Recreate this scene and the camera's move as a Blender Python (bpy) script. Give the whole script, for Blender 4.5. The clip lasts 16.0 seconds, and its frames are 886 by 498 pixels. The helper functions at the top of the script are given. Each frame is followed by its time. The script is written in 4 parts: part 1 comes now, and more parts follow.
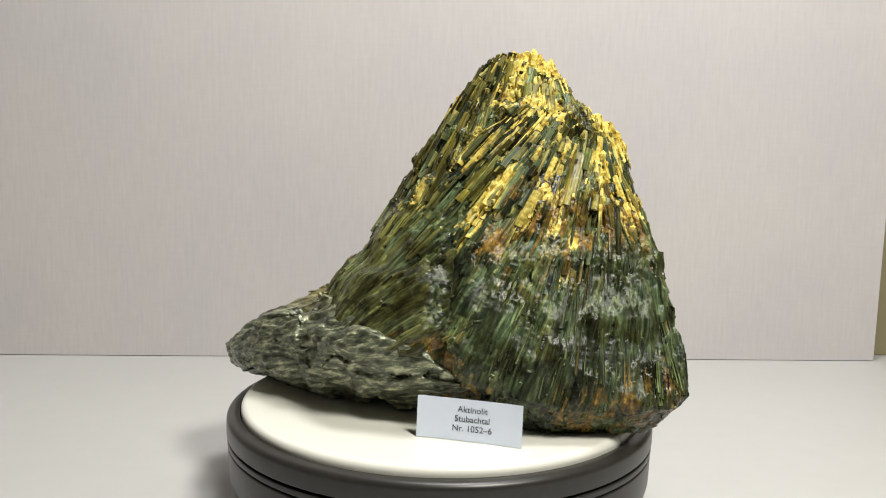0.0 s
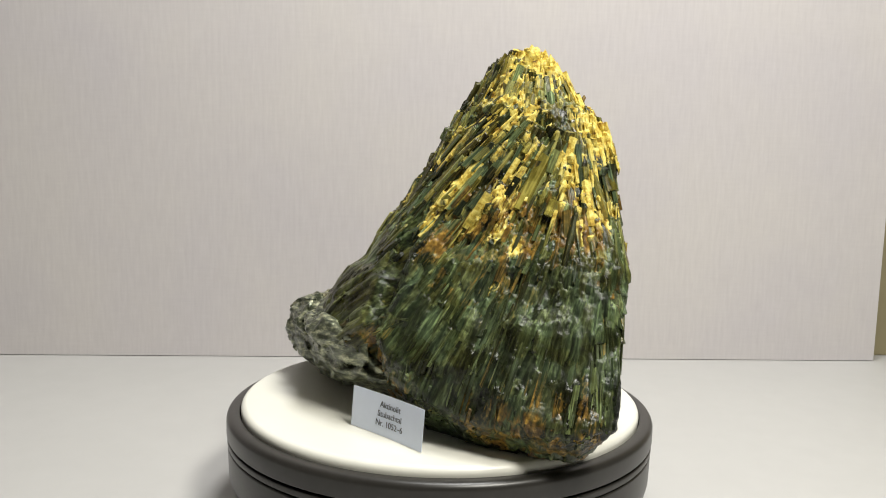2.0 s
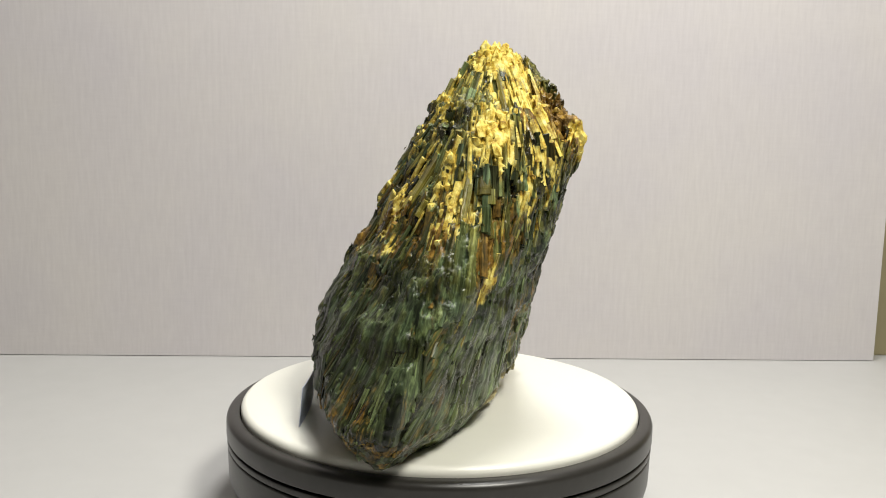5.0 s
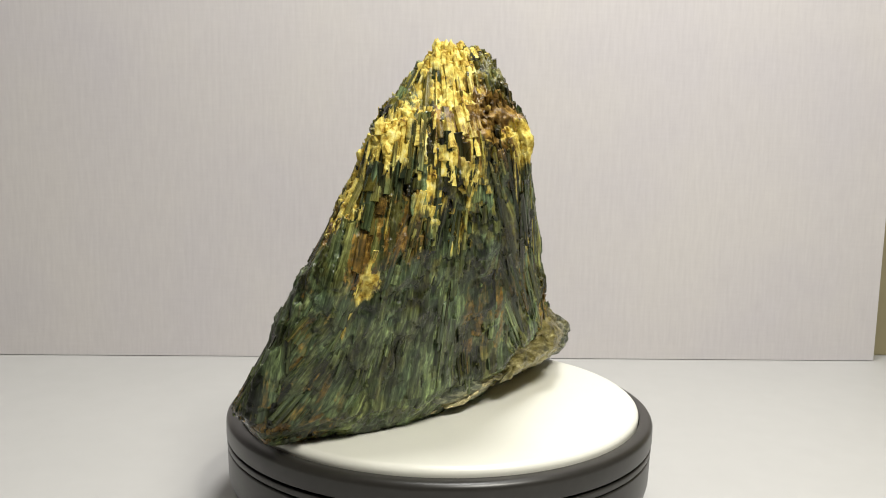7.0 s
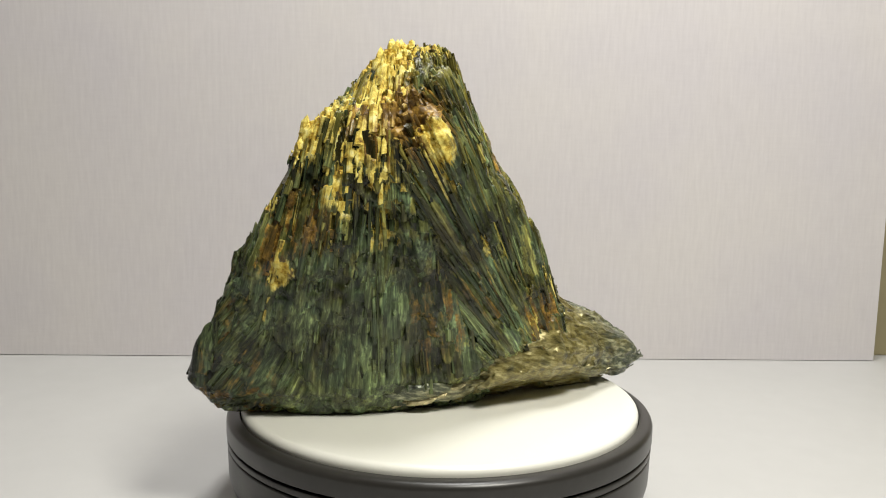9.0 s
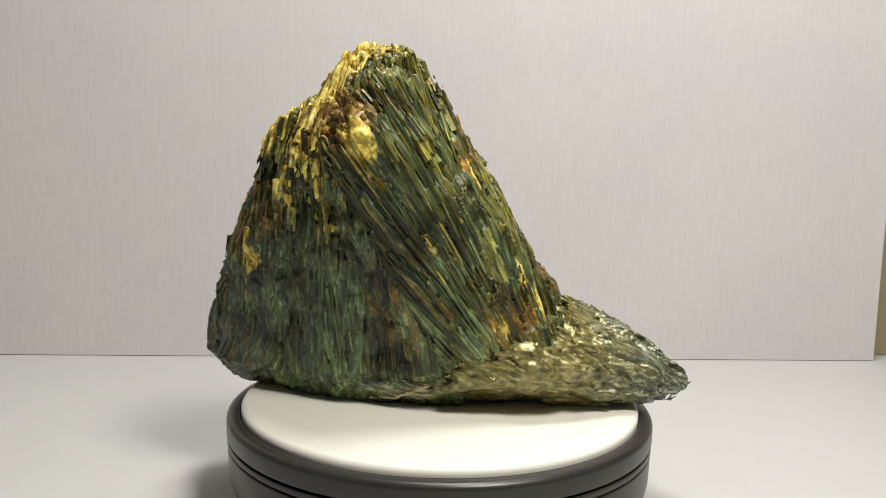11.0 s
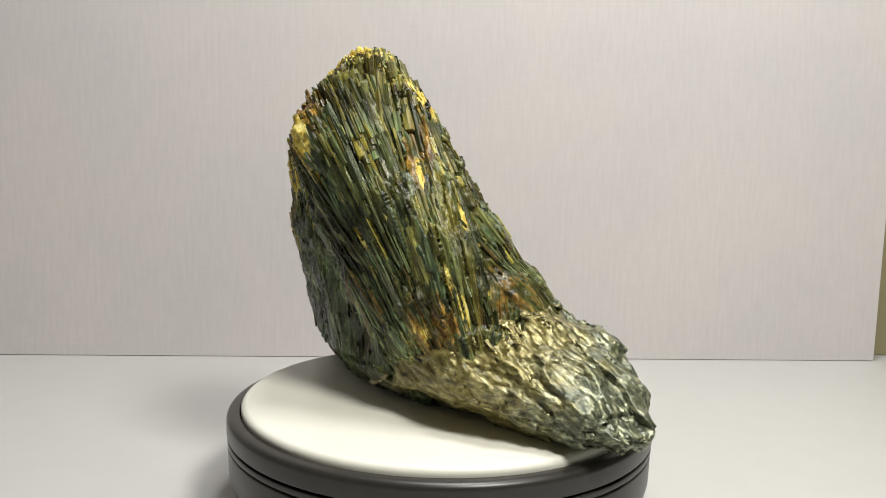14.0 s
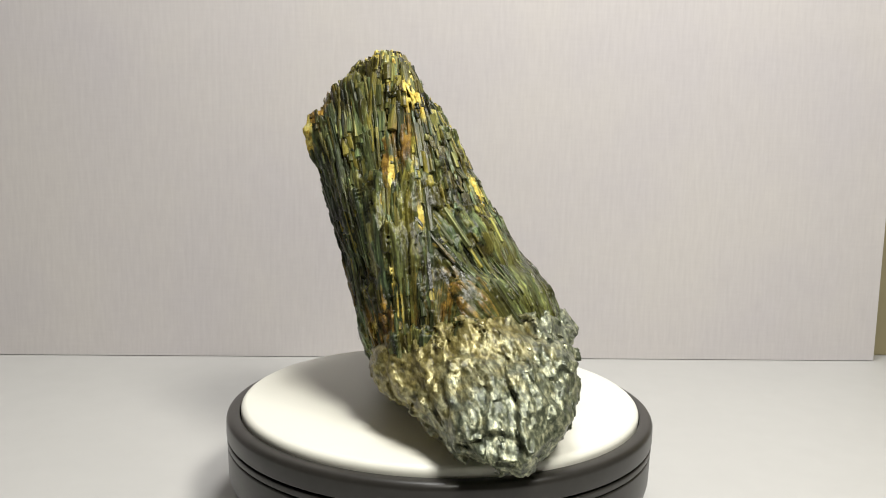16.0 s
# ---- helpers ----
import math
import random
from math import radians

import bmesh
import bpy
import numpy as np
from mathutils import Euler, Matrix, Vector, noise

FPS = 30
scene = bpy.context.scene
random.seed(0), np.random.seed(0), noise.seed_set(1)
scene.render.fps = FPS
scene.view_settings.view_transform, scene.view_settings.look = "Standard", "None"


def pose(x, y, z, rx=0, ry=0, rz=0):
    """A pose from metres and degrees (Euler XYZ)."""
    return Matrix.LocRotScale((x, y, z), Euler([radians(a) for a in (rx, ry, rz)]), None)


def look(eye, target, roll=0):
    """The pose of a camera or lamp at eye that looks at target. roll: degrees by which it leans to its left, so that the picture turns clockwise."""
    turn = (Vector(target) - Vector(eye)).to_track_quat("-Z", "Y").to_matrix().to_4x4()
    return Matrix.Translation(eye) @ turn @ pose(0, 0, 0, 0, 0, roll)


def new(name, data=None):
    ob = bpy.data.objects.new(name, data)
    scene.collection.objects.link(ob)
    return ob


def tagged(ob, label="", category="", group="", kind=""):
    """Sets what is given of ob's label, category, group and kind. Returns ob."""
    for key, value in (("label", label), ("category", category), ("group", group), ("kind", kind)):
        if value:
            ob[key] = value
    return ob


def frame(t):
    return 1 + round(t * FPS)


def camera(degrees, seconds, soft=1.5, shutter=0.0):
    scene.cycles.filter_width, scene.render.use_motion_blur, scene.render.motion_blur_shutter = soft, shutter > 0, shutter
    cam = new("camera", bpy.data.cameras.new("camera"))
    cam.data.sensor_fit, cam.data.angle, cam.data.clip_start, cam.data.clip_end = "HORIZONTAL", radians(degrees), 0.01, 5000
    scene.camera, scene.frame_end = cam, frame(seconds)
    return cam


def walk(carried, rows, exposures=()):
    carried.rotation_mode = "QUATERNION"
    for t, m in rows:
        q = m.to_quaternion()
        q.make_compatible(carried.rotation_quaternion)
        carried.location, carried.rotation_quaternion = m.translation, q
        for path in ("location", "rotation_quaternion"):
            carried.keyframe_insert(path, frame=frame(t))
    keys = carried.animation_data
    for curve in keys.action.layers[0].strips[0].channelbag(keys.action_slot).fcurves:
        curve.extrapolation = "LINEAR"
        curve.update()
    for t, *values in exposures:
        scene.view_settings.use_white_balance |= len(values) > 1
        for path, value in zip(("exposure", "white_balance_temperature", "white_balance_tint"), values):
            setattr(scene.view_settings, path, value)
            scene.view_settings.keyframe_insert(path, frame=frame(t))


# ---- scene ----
cam = camera(51.75, 16.0, soft=1.05)
EYE = (0.0, -0.4214, 0.1303)
TILT, ROLL = 8.159, 1.17
AIM = (EYE[0], EYE[1] + math.cos(radians(TILT)), EYE[2] - math.sin(radians(TILT)))
walk(cam, [(0.0, look(EYE, AIM, ROLL)), (16.0, look(EYE, AIM, ROLL))],
     exposures=[(0.0, 0.0), (16.0, 0.0)])

TABLE_Z = -0.050        # the platter's top is z = 0

# ---- light ----
world = bpy.data.worlds.new("world")
world.use_nodes = True
scene.world = world
world.node_tree.nodes["Background"].inputs["Color"].default_value = (0.9, 0.95, 1.0, 1)
world.node_tree.nodes["Background"].inputs["Strength"].default_value = 0.02


def area_lamp(name, eye, target, size, power, colour):
    data = bpy.data.lights.new(name, "AREA")
    data.shape, data.size, data.energy, data.color = "DISK", size, power, colour
    ob = new(name, data)
    ob.matrix_world = look(eye, target)
    return ob


area_lamp("desk_lamp", (0.22, -0.34, 0.58), (0.03, 0.02, 0.02), 0.16, 4.5, (1.0, 0.975, 0.89))
area_lamp("ceiling_lamp", (0.10, 0.04, 0.95), (0.02, 0.02, 0.0), 0.26, 6.0, (0.99, 0.99, 0.97))


# ---- materials ----
def material(name):
    m = bpy.data.materials.new(name)
    m.use_nodes = True
    return m, m.node_tree.nodes, m.node_tree.links, m.node_tree.nodes["Principled BSDF"]


def node(nodes, kind, **inputs):
    n = nodes.new(kind)
    for key, value in inputs.items():
        n.inputs[key].default_value = value
    return n


def ramp(nodes, links, source, stops):
    n = nodes.new("ShaderNodeValToRGB")
    e = n.color_ramp.elements
    while len(e) < len(stops):
        e.new(0.5)
    for k, (at, colour) in enumerate(stops):
        e[k].position, e[k].color = at, (*colour, 1)
    links.new(source, n.inputs["Fac"])
    return n.outputs["Color"]


def mix(nodes, links, fac, a, b, mode="MIX"):
    n = nodes.new("ShaderNodeMix")
    n.data_type, n.blend_type = "RGBA", mode
    for key, value in ((0, fac), (6, a), (7, b)):
        if isinstance(value, bpy.types.NodeSocket):
            links.new(value, n.inputs[key])
        else:
            n.inputs[key].default_value = value if key == 0 else (*value, 1)
    return n.outputs[2]


def bump(nodes, links, bsdf, height, strength, distance):
    n = node(nodes, "ShaderNodeBump", Strength=strength, Distance=distance)
    links.new(height, n.inputs["Height"])
    links.new(n.outputs["Normal"], bsdf.inputs["Normal"])


def simple(name, colour, rough, scale=40.0, vary=0.1, relief=0.1, depth=0.0005, metal=0.0):
    """A plain surface with grain and slow stains."""
    m, nodes, links, bsdf = material(name)
    pos = nodes.new("ShaderNodeTexCoord").outputs["Object"]
    grain = node(nodes, "ShaderNodeTexNoise", Scale=scale, Detail=6.0)
    stain = node(nodes, "ShaderNodeTexNoise", Scale=scale / 15, Detail=3.0)
    for n in (grain, stain):
        links.new(pos, n.inputs["Vector"])
    both = mix(nodes, links, 0.5, grain.outputs["Color"], stain.outputs["Color"])
    lo, hi = [c * (1 - vary) for c in colour], [min(1, c * (1 + vary)) for c in colour]
    links.new(ramp(nodes, links, both, [(0.3, lo), (0.7, hi)]), bsdf.inputs["Base Color"])
    bsdf.inputs["Roughness"].default_value = rough
    bsdf.inputs["Metallic"].default_value = metal
    bump(nodes, links, bsdf, grain.outputs["Fac"], relief, depth)
    return m


def wallpaper():
    """Off-white woven paper: fine upright and level threads, slow blotches."""
    m, nodes, links, bsdf = material("woven_wallpaper")
    pos = nodes.new("ShaderNodeTexCoord").outputs["Object"]
    threads = []
    for stretch in ((420, 420, 45), (60, 60, 520)):
        s = nodes.new("ShaderNodeMapping")
        s.inputs["Scale"].default_value = stretch
        links.new(pos, s.inputs["Vector"])
        n = node(nodes, "ShaderNodeTexNoise", Scale=1.0, Detail=3.0, Roughness=0.6)
        links.new(s.outputs["Vector"], n.inputs["Vector"])
        threads.append(n.outputs["Fac"])
    blotch = node(nodes, "ShaderNodeTexNoise", Scale=9.0, Detail=4.0)
    links.new(pos, blotch.inputs["Vector"])
    weave = mix(nodes, links, 0.3, threads[0], threads[1])
    tint = ramp(nodes, links, weave, [(0.3, (0.610, 0.582, 0.584)), (0.7, (0.670, 0.643, 0.641))])
    slow = ramp(nodes, links, blotch.outputs["Fac"], [(0.35, (0.95, 0.94, 0.96)), (0.65, (1.0, 0.99, 0.97))])
    links.new(mix(nodes, links, 1.0, tint, slow, "MULTIPLY"), bsdf.inputs["Base Color"])
    bsdf.inputs["Roughness"].default_value = 0.75
    bump(nodes, links, bsdf, weave, 0.12, 0.0006)
    return m


def mineral(name, gloss, own_tone=None):
    """Green needles with yellow and rusty coats. The tone attribute holds how yellow, how rusty
    and how pale each place is; own_tone gives one tone to a whole material instead."""
    m, nodes, links, bsdf = material(name)
    if own_tone:
        rgb = node(nodes, "ShaderNodeRGB")
        rgb.outputs[0].default_value = (*own_tone, 1)
        tone = rgb.outputs[0]
        value = nodes.new("ShaderNodeObjectInfo").outputs["Random"]
    else:
        tone = nodes.new("ShaderNodeAttribute")
        tone.attribute_name = "tone"
        value = tone.outputs["Alpha"]
        tone = tone.outputs["Color"]
    split = nodes.new("ShaderNodeSeparateColor")
    links.new(tone, split.inputs["Color"])
    yellow, rust, pale = (split.outputs[k] for k in range(3))
    flat = nodes.new("ShaderNodeAttribute")
    flat.attribute_name = "grain"
    pos = nodes.new("ShaderNodeTexCoord").outputs["Object"]
    streak = node(nodes, "ShaderNodeTexNoise", Scale=900.0, Detail=4.0, Roughness=0.65)
    links.new(flat.outputs["Vector"], streak.inputs["Vector"])
    grain = node(nodes, "ShaderNodeTexNoise", Scale=260.0, Detail=5.0, Roughness=0.7)
    links.new(pos, grain.inputs["Vector"])
    patch = node(nodes, "ShaderNodeTexNoise", Scale=75.0, Detail=3.0)
    links.new(pos, patch.inputs["Vector"])

    def threshold(level, noise_out, soft):
        a = nodes.new("ShaderNodeMath")
        a.operation = "ADD"
        links.new(level, a.inputs[0])
        links.new(noise_out, a.inputs[1])
        b = nodes.new("ShaderNodeMapRange")
        b.inputs["From Min"].default_value, b.inputs["From Max"].default_value = 1.0 - soft, 1.0 + soft
        links.new(a.outputs[0], b.inputs["Value"])
        return b.outputs["Result"]

    green = ramp(nodes, links, streak.outputs["Fac"], [(0.30, (0.006, 0.010, 0.005)), (0.46, (0.038, 0.048, 0.019)),
                                                       (0.58, (0.070, 0.088, 0.036)), (0.70, (0.20, 0.22, 0.09))])
    blue = ramp(nodes, links, streak.outputs["Fac"], [(0.30, (0.010, 0.015, 0.010)), (0.5, (0.054, 0.076, 0.042)),
                                                      (0.70, (0.19, 0.25, 0.13))])
    olive = ramp(nodes, links, streak.outputs["Fac"], [(0.28, (0.04, 0.031, 0.006)), (0.5, (0.17, 0.132, 0.022)),
                                                       (0.72, (0.42, 0.34, 0.075))])
    base = mix(nodes, links, ramp(nodes, links, patch.outputs["Fac"], [(0.40, (0, 0, 0)), (0.58, (1, 1, 1))]), green, blue)
    base = mix(nodes, links, pale, base, olive)
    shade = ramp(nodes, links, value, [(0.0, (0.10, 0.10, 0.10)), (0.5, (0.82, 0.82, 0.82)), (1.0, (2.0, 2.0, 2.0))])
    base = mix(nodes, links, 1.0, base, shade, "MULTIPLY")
    cloud = node(nodes, "ShaderNodeTexNoise", Scale=38.0, Detail=4.0, Roughness=0.6)
    links.new(pos, cloud.inputs["Vector"])
    clouds = ramp(nodes, links, cloud.outputs["Fac"], [(0.36, (0.45, 0.42, 0.36)), (0.5, (0.95, 1.0, 0.9)), (0.66, (1.5, 1.55, 1.25))])
    base = mix(nodes, links, 1.0, base, clouds, "MULTIPLY")
    brown = ramp(nodes, links, grain.outputs["Fac"], [(0.3, (0.03, 0.018, 0.005)), (0.5, (0.17, 0.095, 0.020)),
                                                      (0.7, (0.52, 0.32, 0.06))])
    base = mix(nodes, links, threshold(rust, streak.outputs["Fac"], 0.12), base, brown)
    gold = ramp(nodes, links, grain.outputs["Fac"], [(0.32, (0.12, 0.055, 0.008)), (0.42, (0.50, 0.33, 0.035)),
                                                     (0.55, (0.80, 0.67, 0.16)), (0.72, (0.86, 0.80, 0.42))])
    coat = threshold(yellow, mix(nodes, links, 0.55, grain.outputs["Color"], streak.outputs["Color"]), 0.08)
    base = mix(nodes, links, coat, base, gold)
    links.new(base, bsdf.inputs["Base Color"])
    r = nodes.new("ShaderNodeMapRange")
    r.inputs["To Min"].default_value, r.inputs["To Max"].default_value = gloss, 0.6
    links.new(coat, r.inputs["Value"])
    dull = nodes.new("ShaderNodeMapRange")
    dull.inputs["From Min"].default_value, dull.inputs["From Max"].default_value = 0.42, 0.6
    dull.inputs["To Min"].default_value, dull.inputs["To Max"].default_value = 0.0, 0.14
    links.new(patch.outputs["Fac"], dull.inputs["Value"])
    add = nodes.new("ShaderNodeMath")
    links.new(r.outputs["Result"], add.inputs[0])
    links.new(dull.outputs["Result"], add.inputs[1])
    links.new(add.outputs[0], bsdf.inputs["Roughness"])
    bsdf.inputs["Specular IOR Level"].default_value = 0.36
    rough = mix(nodes, links, 0.35, streak.outputs["Fac"], grain.outputs["Fac"])
    bump(nodes, links, bsdf, rough, 0.7, 0.0007)
    return m


def schist():
    """Grey-green glossy mica schist, silvery where the flakes lie open, with ochre films."""
    m, nodes, links, bsdf = material("mica_schist")
    pos = nodes.new("ShaderNodeTexCoord").outputs["Object"]
    tone = nodes.new("ShaderNodeAttribute")
    tone.attribute_name = "tone"
    split = nodes.new("ShaderNodeSeparateColor")
    links.new(tone.outputs["Color"], split.inputs["Color"])
    fine = node(nodes, "ShaderNodeTexNoise", Scale=420.0, Detail=5.0, Roughness=0.7)
    slow = node(nodes, "ShaderNodeTexNoise", Scale=120.0, Detail=6.0, Roughness=0.7)
    # the foliation runs along the tongue
    run = (-0.877, 0.420, -0.233)
    dot = nodes.new("ShaderNodeVectorMath")
    dot.operation = "DOT_PRODUCT"
    dot.inputs[1].default_value = run
    links.new(pos, dot.inputs[0])
    scaled = nodes.new("ShaderNodeVectorMath")
    scaled.operation = "SCALE"
    scaled.inputs[0].default_value = [0.66 * c for c in run]
    links.new(dot.outputs["Value"], scaled.inputs["Scale"])
    flat = nodes.new("ShaderNodeVectorMath")
    flat.operation = "SUBTRACT"
    links.new(pos, flat.inputs[0])
    links.new(scaled.outputs[0], flat.inputs[1])
    links.new(flat.outputs[0], fine.inputs["Vector"])
    links.new(pos, slow.inputs["Vector"])
    grey = ramp(nodes, links, fine.outputs["Fac"], [(0.33, (0.02, 0.025, 0.018)), (0.5, (0.115, 0.130, 0.080)),
                                                    (0.68, (0.54, 0.54, 0.35))])
    ochre = ramp(nodes, links, fine.outputs["Fac"], [(0.33, (0.035, 0.029, 0.008)), (0.5, (0.21, 0.175, 0.050)),
                                                     (0.68, (0.48, 0.43, 0.20))])
    a = nodes.new("ShaderNodeMath")
    a.operation = "ADD"
    links.new(split.outputs[0], a.inputs[0])
    links.new(slow.outputs["Fac"], a.inputs[1])
    film = ramp(nodes, links, a.outputs[0], [(0.70, (0, 0, 0)), (1.10, (1, 1, 1))])
    links.new(mix(nodes, links, film, grey, ochre), bsdf.inputs["Base Color"])
    bsdf.inputs["Roughness"].default_value = 0.29
    bsdf.inputs["Metallic"].default_value = 0.38
    bsdf.inputs["Specular IOR Level"].default_value = 0.7
    folds = node(nodes, "ShaderNodeTexNoise", Scale=230.0, Detail=6.0, Roughness=0.62)
    links.new(flat.outputs[0], folds.inputs["Vector"])
    relief = mix(nodes, links, 0.22, folds.outputs["Fac"], fine.outputs["Fac"])
    bump(nodes, links, bsdf, relief, 0.85, 0.0010)
    return m


WALLPAPER = wallpaper()
TABLE_TOP = simple("white_tabletop", (0.52, 0.515, 0.50), 0.5, 60, 0.04, 0.08)
OLIVE = simple("olive_paint", (0.30, 0.26, 0.15), 0.7, 30, 0.12)
ROOM_PAINT = simple("room_paint", (0.55, 0.53, 0.50), 0.8, 20, 0.05)
BLACK_PLASTIC = simple("black_plastic", (0.026, 0.024, 0.021), 0.34, 300, 0.25, 0.06, 0.0002)
GROOVE = simple("dark_groove", (0.004, 0.004, 0.004), 0.6, 300)
IVORY = simple("ivory_plastic", (0.80, 0.79, 0.71), 0.35, 80, 0.02, 0.02)
CARD_WHITE = simple("white_card", (0.74, 0.80, 0.93), 0.6, 300, 0.03, 0.05)
INK = simple("black_ink", (0.05, 0.05, 0.06), 0.6)
NEEDLES = mineral("actinolite_needles", 0.23)
SINGLE = {"green": mineral("green_crystal", 0.15, (0.2, 0.2, 0.1)), "olive": mineral("olive_crystal", 0.18, (0.36, 0.3, 0.8)),
          "yellow": mineral("yellow_crystal", 0.3, (0.5, 0.35, 0.9)), "rusty": mineral("rusty_crystal", 0.3, (0.3, 0.55, 0.6))}
SCHIST = schist()
MICA = simple("pale_gold_mica", (0.50, 0.44, 0.24), 0.26, 380, 0.6, 1.0, 0.0015, 0.6)


# ---- building helpers ----
def part(name, bm, mat, parent=None, label="", smooth=False):
    """Links a bmesh as one mesh object under a thing or a part."""
    me = bpy.data.meshes.new(name)
    bm.to_mesh(me)
    bm.free()
    me.materials.append(mat)
    if smooth:
        me.polygons.foreach_set("use_smooth", [True] * len(me.polygons))
    ob = new(name, me)
    ob.parent = parent
    return tagged(ob, label)


def box(x0, x1, y0, y1, z0, z1, bevel=0.0):
    bm = bmesh.new()
    bmesh.ops.create_cube(bm, size=1.0)
    for v in bm.verts:
        v.co = ((x0 + x1) / 2 + v.co.x * (x1 - x0), (y0 + y1) / 2 + v.co.y * (y1 - y0), (z0 + z1) / 2 + v.co.z * (z1 - z0))
    if bevel:
        bmesh.ops.bevel(bm, geom=bm.edges[:], offset=bevel, segments=3, profile=0.5, affect="EDGES")
    return bm


def turned(profile, steps=128):
    """A body turned round the z axis from (radius, height) pairs, bottom to top."""
    bm = bmesh.new()
    rings = []
    for r, z in profile:
        if r == 0:
            rings.append([bm.verts.new((0, 0, z))])
        else:
            rings.append([bm.verts.new((r * math.cos(2 * math.pi * k / steps), r * math.sin(2 * math.pi * k / steps), z))
                          for k in range(steps)])
    for a, b in zip(rings, rings[1:]):
        for k in range(steps):
            j = (k + 1) % steps
            if len(a) == 1:
                bm.faces.new((a[0], b[j], b[k]))
            elif len(b) == 1:
                bm.faces.new((a[k], a[j], b[0]))
            else:
                bm.faces.new((a[k], a[j], b[j], b[k]))
    bmesh.ops.recalc_face_normals(bm, faces=bm.faces[:])
    return bm


def smooth_by_angle(ob, degrees=40):
    me = ob.data
    me.polygons.foreach_set("use_smooth", [True] * len(me.polygons))
    me.set_sharp_from_angle(angle=radians(degrees))
    return ob


# ---- the setting ----
def setting(name, bm, mat, label, m=None):
    ob = tagged(part(name, bm, mat), label, name.split("_")[0], kind="structure")
    if m is not None:
        ob.matrix_world = m
    return ob


WALL_Y, WALL_TURN = 0.253, 2.9
setting("tabletop", box(-1.1, 1.3, -0.60, 0.42, TABLE_Z - 0.03, TABLE_Z, 0.003), TABLE_TOP, "white smooth table top under the turntable")
setting("wall_back", box(-1.2, 0.3365, 0.0, 0.012, TABLE_Z + 0.0005, 1.4), WALLPAPER, "off-white woven wallpaper panel behind the table",
        pose(0, WALL_Y, 0, 0, 0, WALL_TURN))
setting("wall_corner", box(0.30, 1.2, 0.018, 0.03, TABLE_Z + 0.0005, 1.4), OLIVE, "olive-beige painted wall beside the panel",
        pose(0, WALL_Y, 0, 0, 0, WALL_TURN))
setting("wall_north", box(-1.3, 1.5, 0.42, 0.5, -0.8, 1.7), OLIVE, "olive-beige painted wall behind the panel")
setting("wall_west", box(-1.38, -1.3, -2.2, 0.5, -0.8, 1.7), ROOM_PAINT, "plain pale room wall")
setting("wall_east", box(1.5, 1.58, -2.2, 0.5, -0.8, 1.7), ROOM_PAINT, "plain pale room wall")
setting("wall_south", box(-1.38, 1.58, -2.28, -2.2, -0.8, 1.7), ROOM_PAINT, "plain pale room wall behind the table")
setting("floor", box(-1.38, 1.58, -2.28, 0.5, -0.86, -0.8), ROOM_PAINT, "plain room floor")
setting("ceiling", box(-1.38, 1.58, -2.28, 0.5, 1.7, 1.76), ROOM_PAINT, "plain pale room ceiling")


# ---- the turntable ----
def rounded(r, z, radius, a0, a1, steps=6):
    """Profile points of an arc round (r, z) from angle a0 to a1 in degrees."""
    return [(r + radius * math.cos(radians(a0 + (a1 - a0) * k / steps)), z + radius * math.sin(radians(a0 + (a1 - a0) * k / steps)))
            for k in range(steps + 1)]


turntable = tagged(new("turntable"), "black plastic motorised turntable with an ivory-white platter", "turntable")
turntable.location = (0, 0, TABLE_Z)
UP = -TABLE_Z


def tt(name, profile, mat, label=""):
    return smooth_by_angle(part(name, turned([(r, z + UP) for r, z in profile]), mat, turntable, label))


tt("rim", [(0.0935, -0.0136), (0.0985, -0.0136)] + rounded(0.0985, -0.0129, 0.0008, -90, 0, 3) + rounded(0.0963, -0.0070, 0.003, 0, 80)
   + [(0.0940, -0.0036), (0.0934, -0.0039), (0.0931, -0.0046), (0.0931, -0.012)], BLACK_PLASTIC, "glossy black upper rim")
tt("groove", [(0.09, -0.0210), (0.0968, -0.0210), (0.0968, -0.0125), (0.09, -0.0125)], GROOVE, "dark recessed joint")
tt("middle_ring", [(0.0935, -0.0175)] + rounded(0.0985, -0.0170, 0.0005, -90, 0, 3) + rounded(0.0985, -0.0153, 0.0005, 0, 90, 3) + [(0.0935, -0.0148)],
   BLACK_PLASTIC, "narrow black ring")
tt("base", [(0.0, -0.0430), (0.0855, -0.0430)] + rounded(0.0855, -0.0300, 0.0130, -90, 0, 9) + rounded(0.0980, -0.0190, 0.0008, 0, 90, 4)
   + [(0.0935, -0.0182)], BLACK_PLASTIC, "black tapered lower housing")
platter = tt("platter", [(0.0, -0.006), (0.0926, -0.006), (0.0928, -0.0035)] + rounded(0.0898, -0.003, 0.003, 0, 90, 8) + [(0.0, 0.0)],
             IVORY, "ivory-white rotating platter")
for k in range(4):
    a = radians(188 + 90 * k)
    foot = smooth_by_angle(part("foot", turned([(0, 0), (0.008, 0), (0.0085, 0.001), (0.0085, 0.0078), (0, 0.0078)], 24), BLACK_PLASTIC, turntable, "small black foot"))
    foot.location = (0.0800 * math.cos(a), 0.0800 * math.sin(a), 0)


# ---- the mineral specimen ----
MM = 0.001


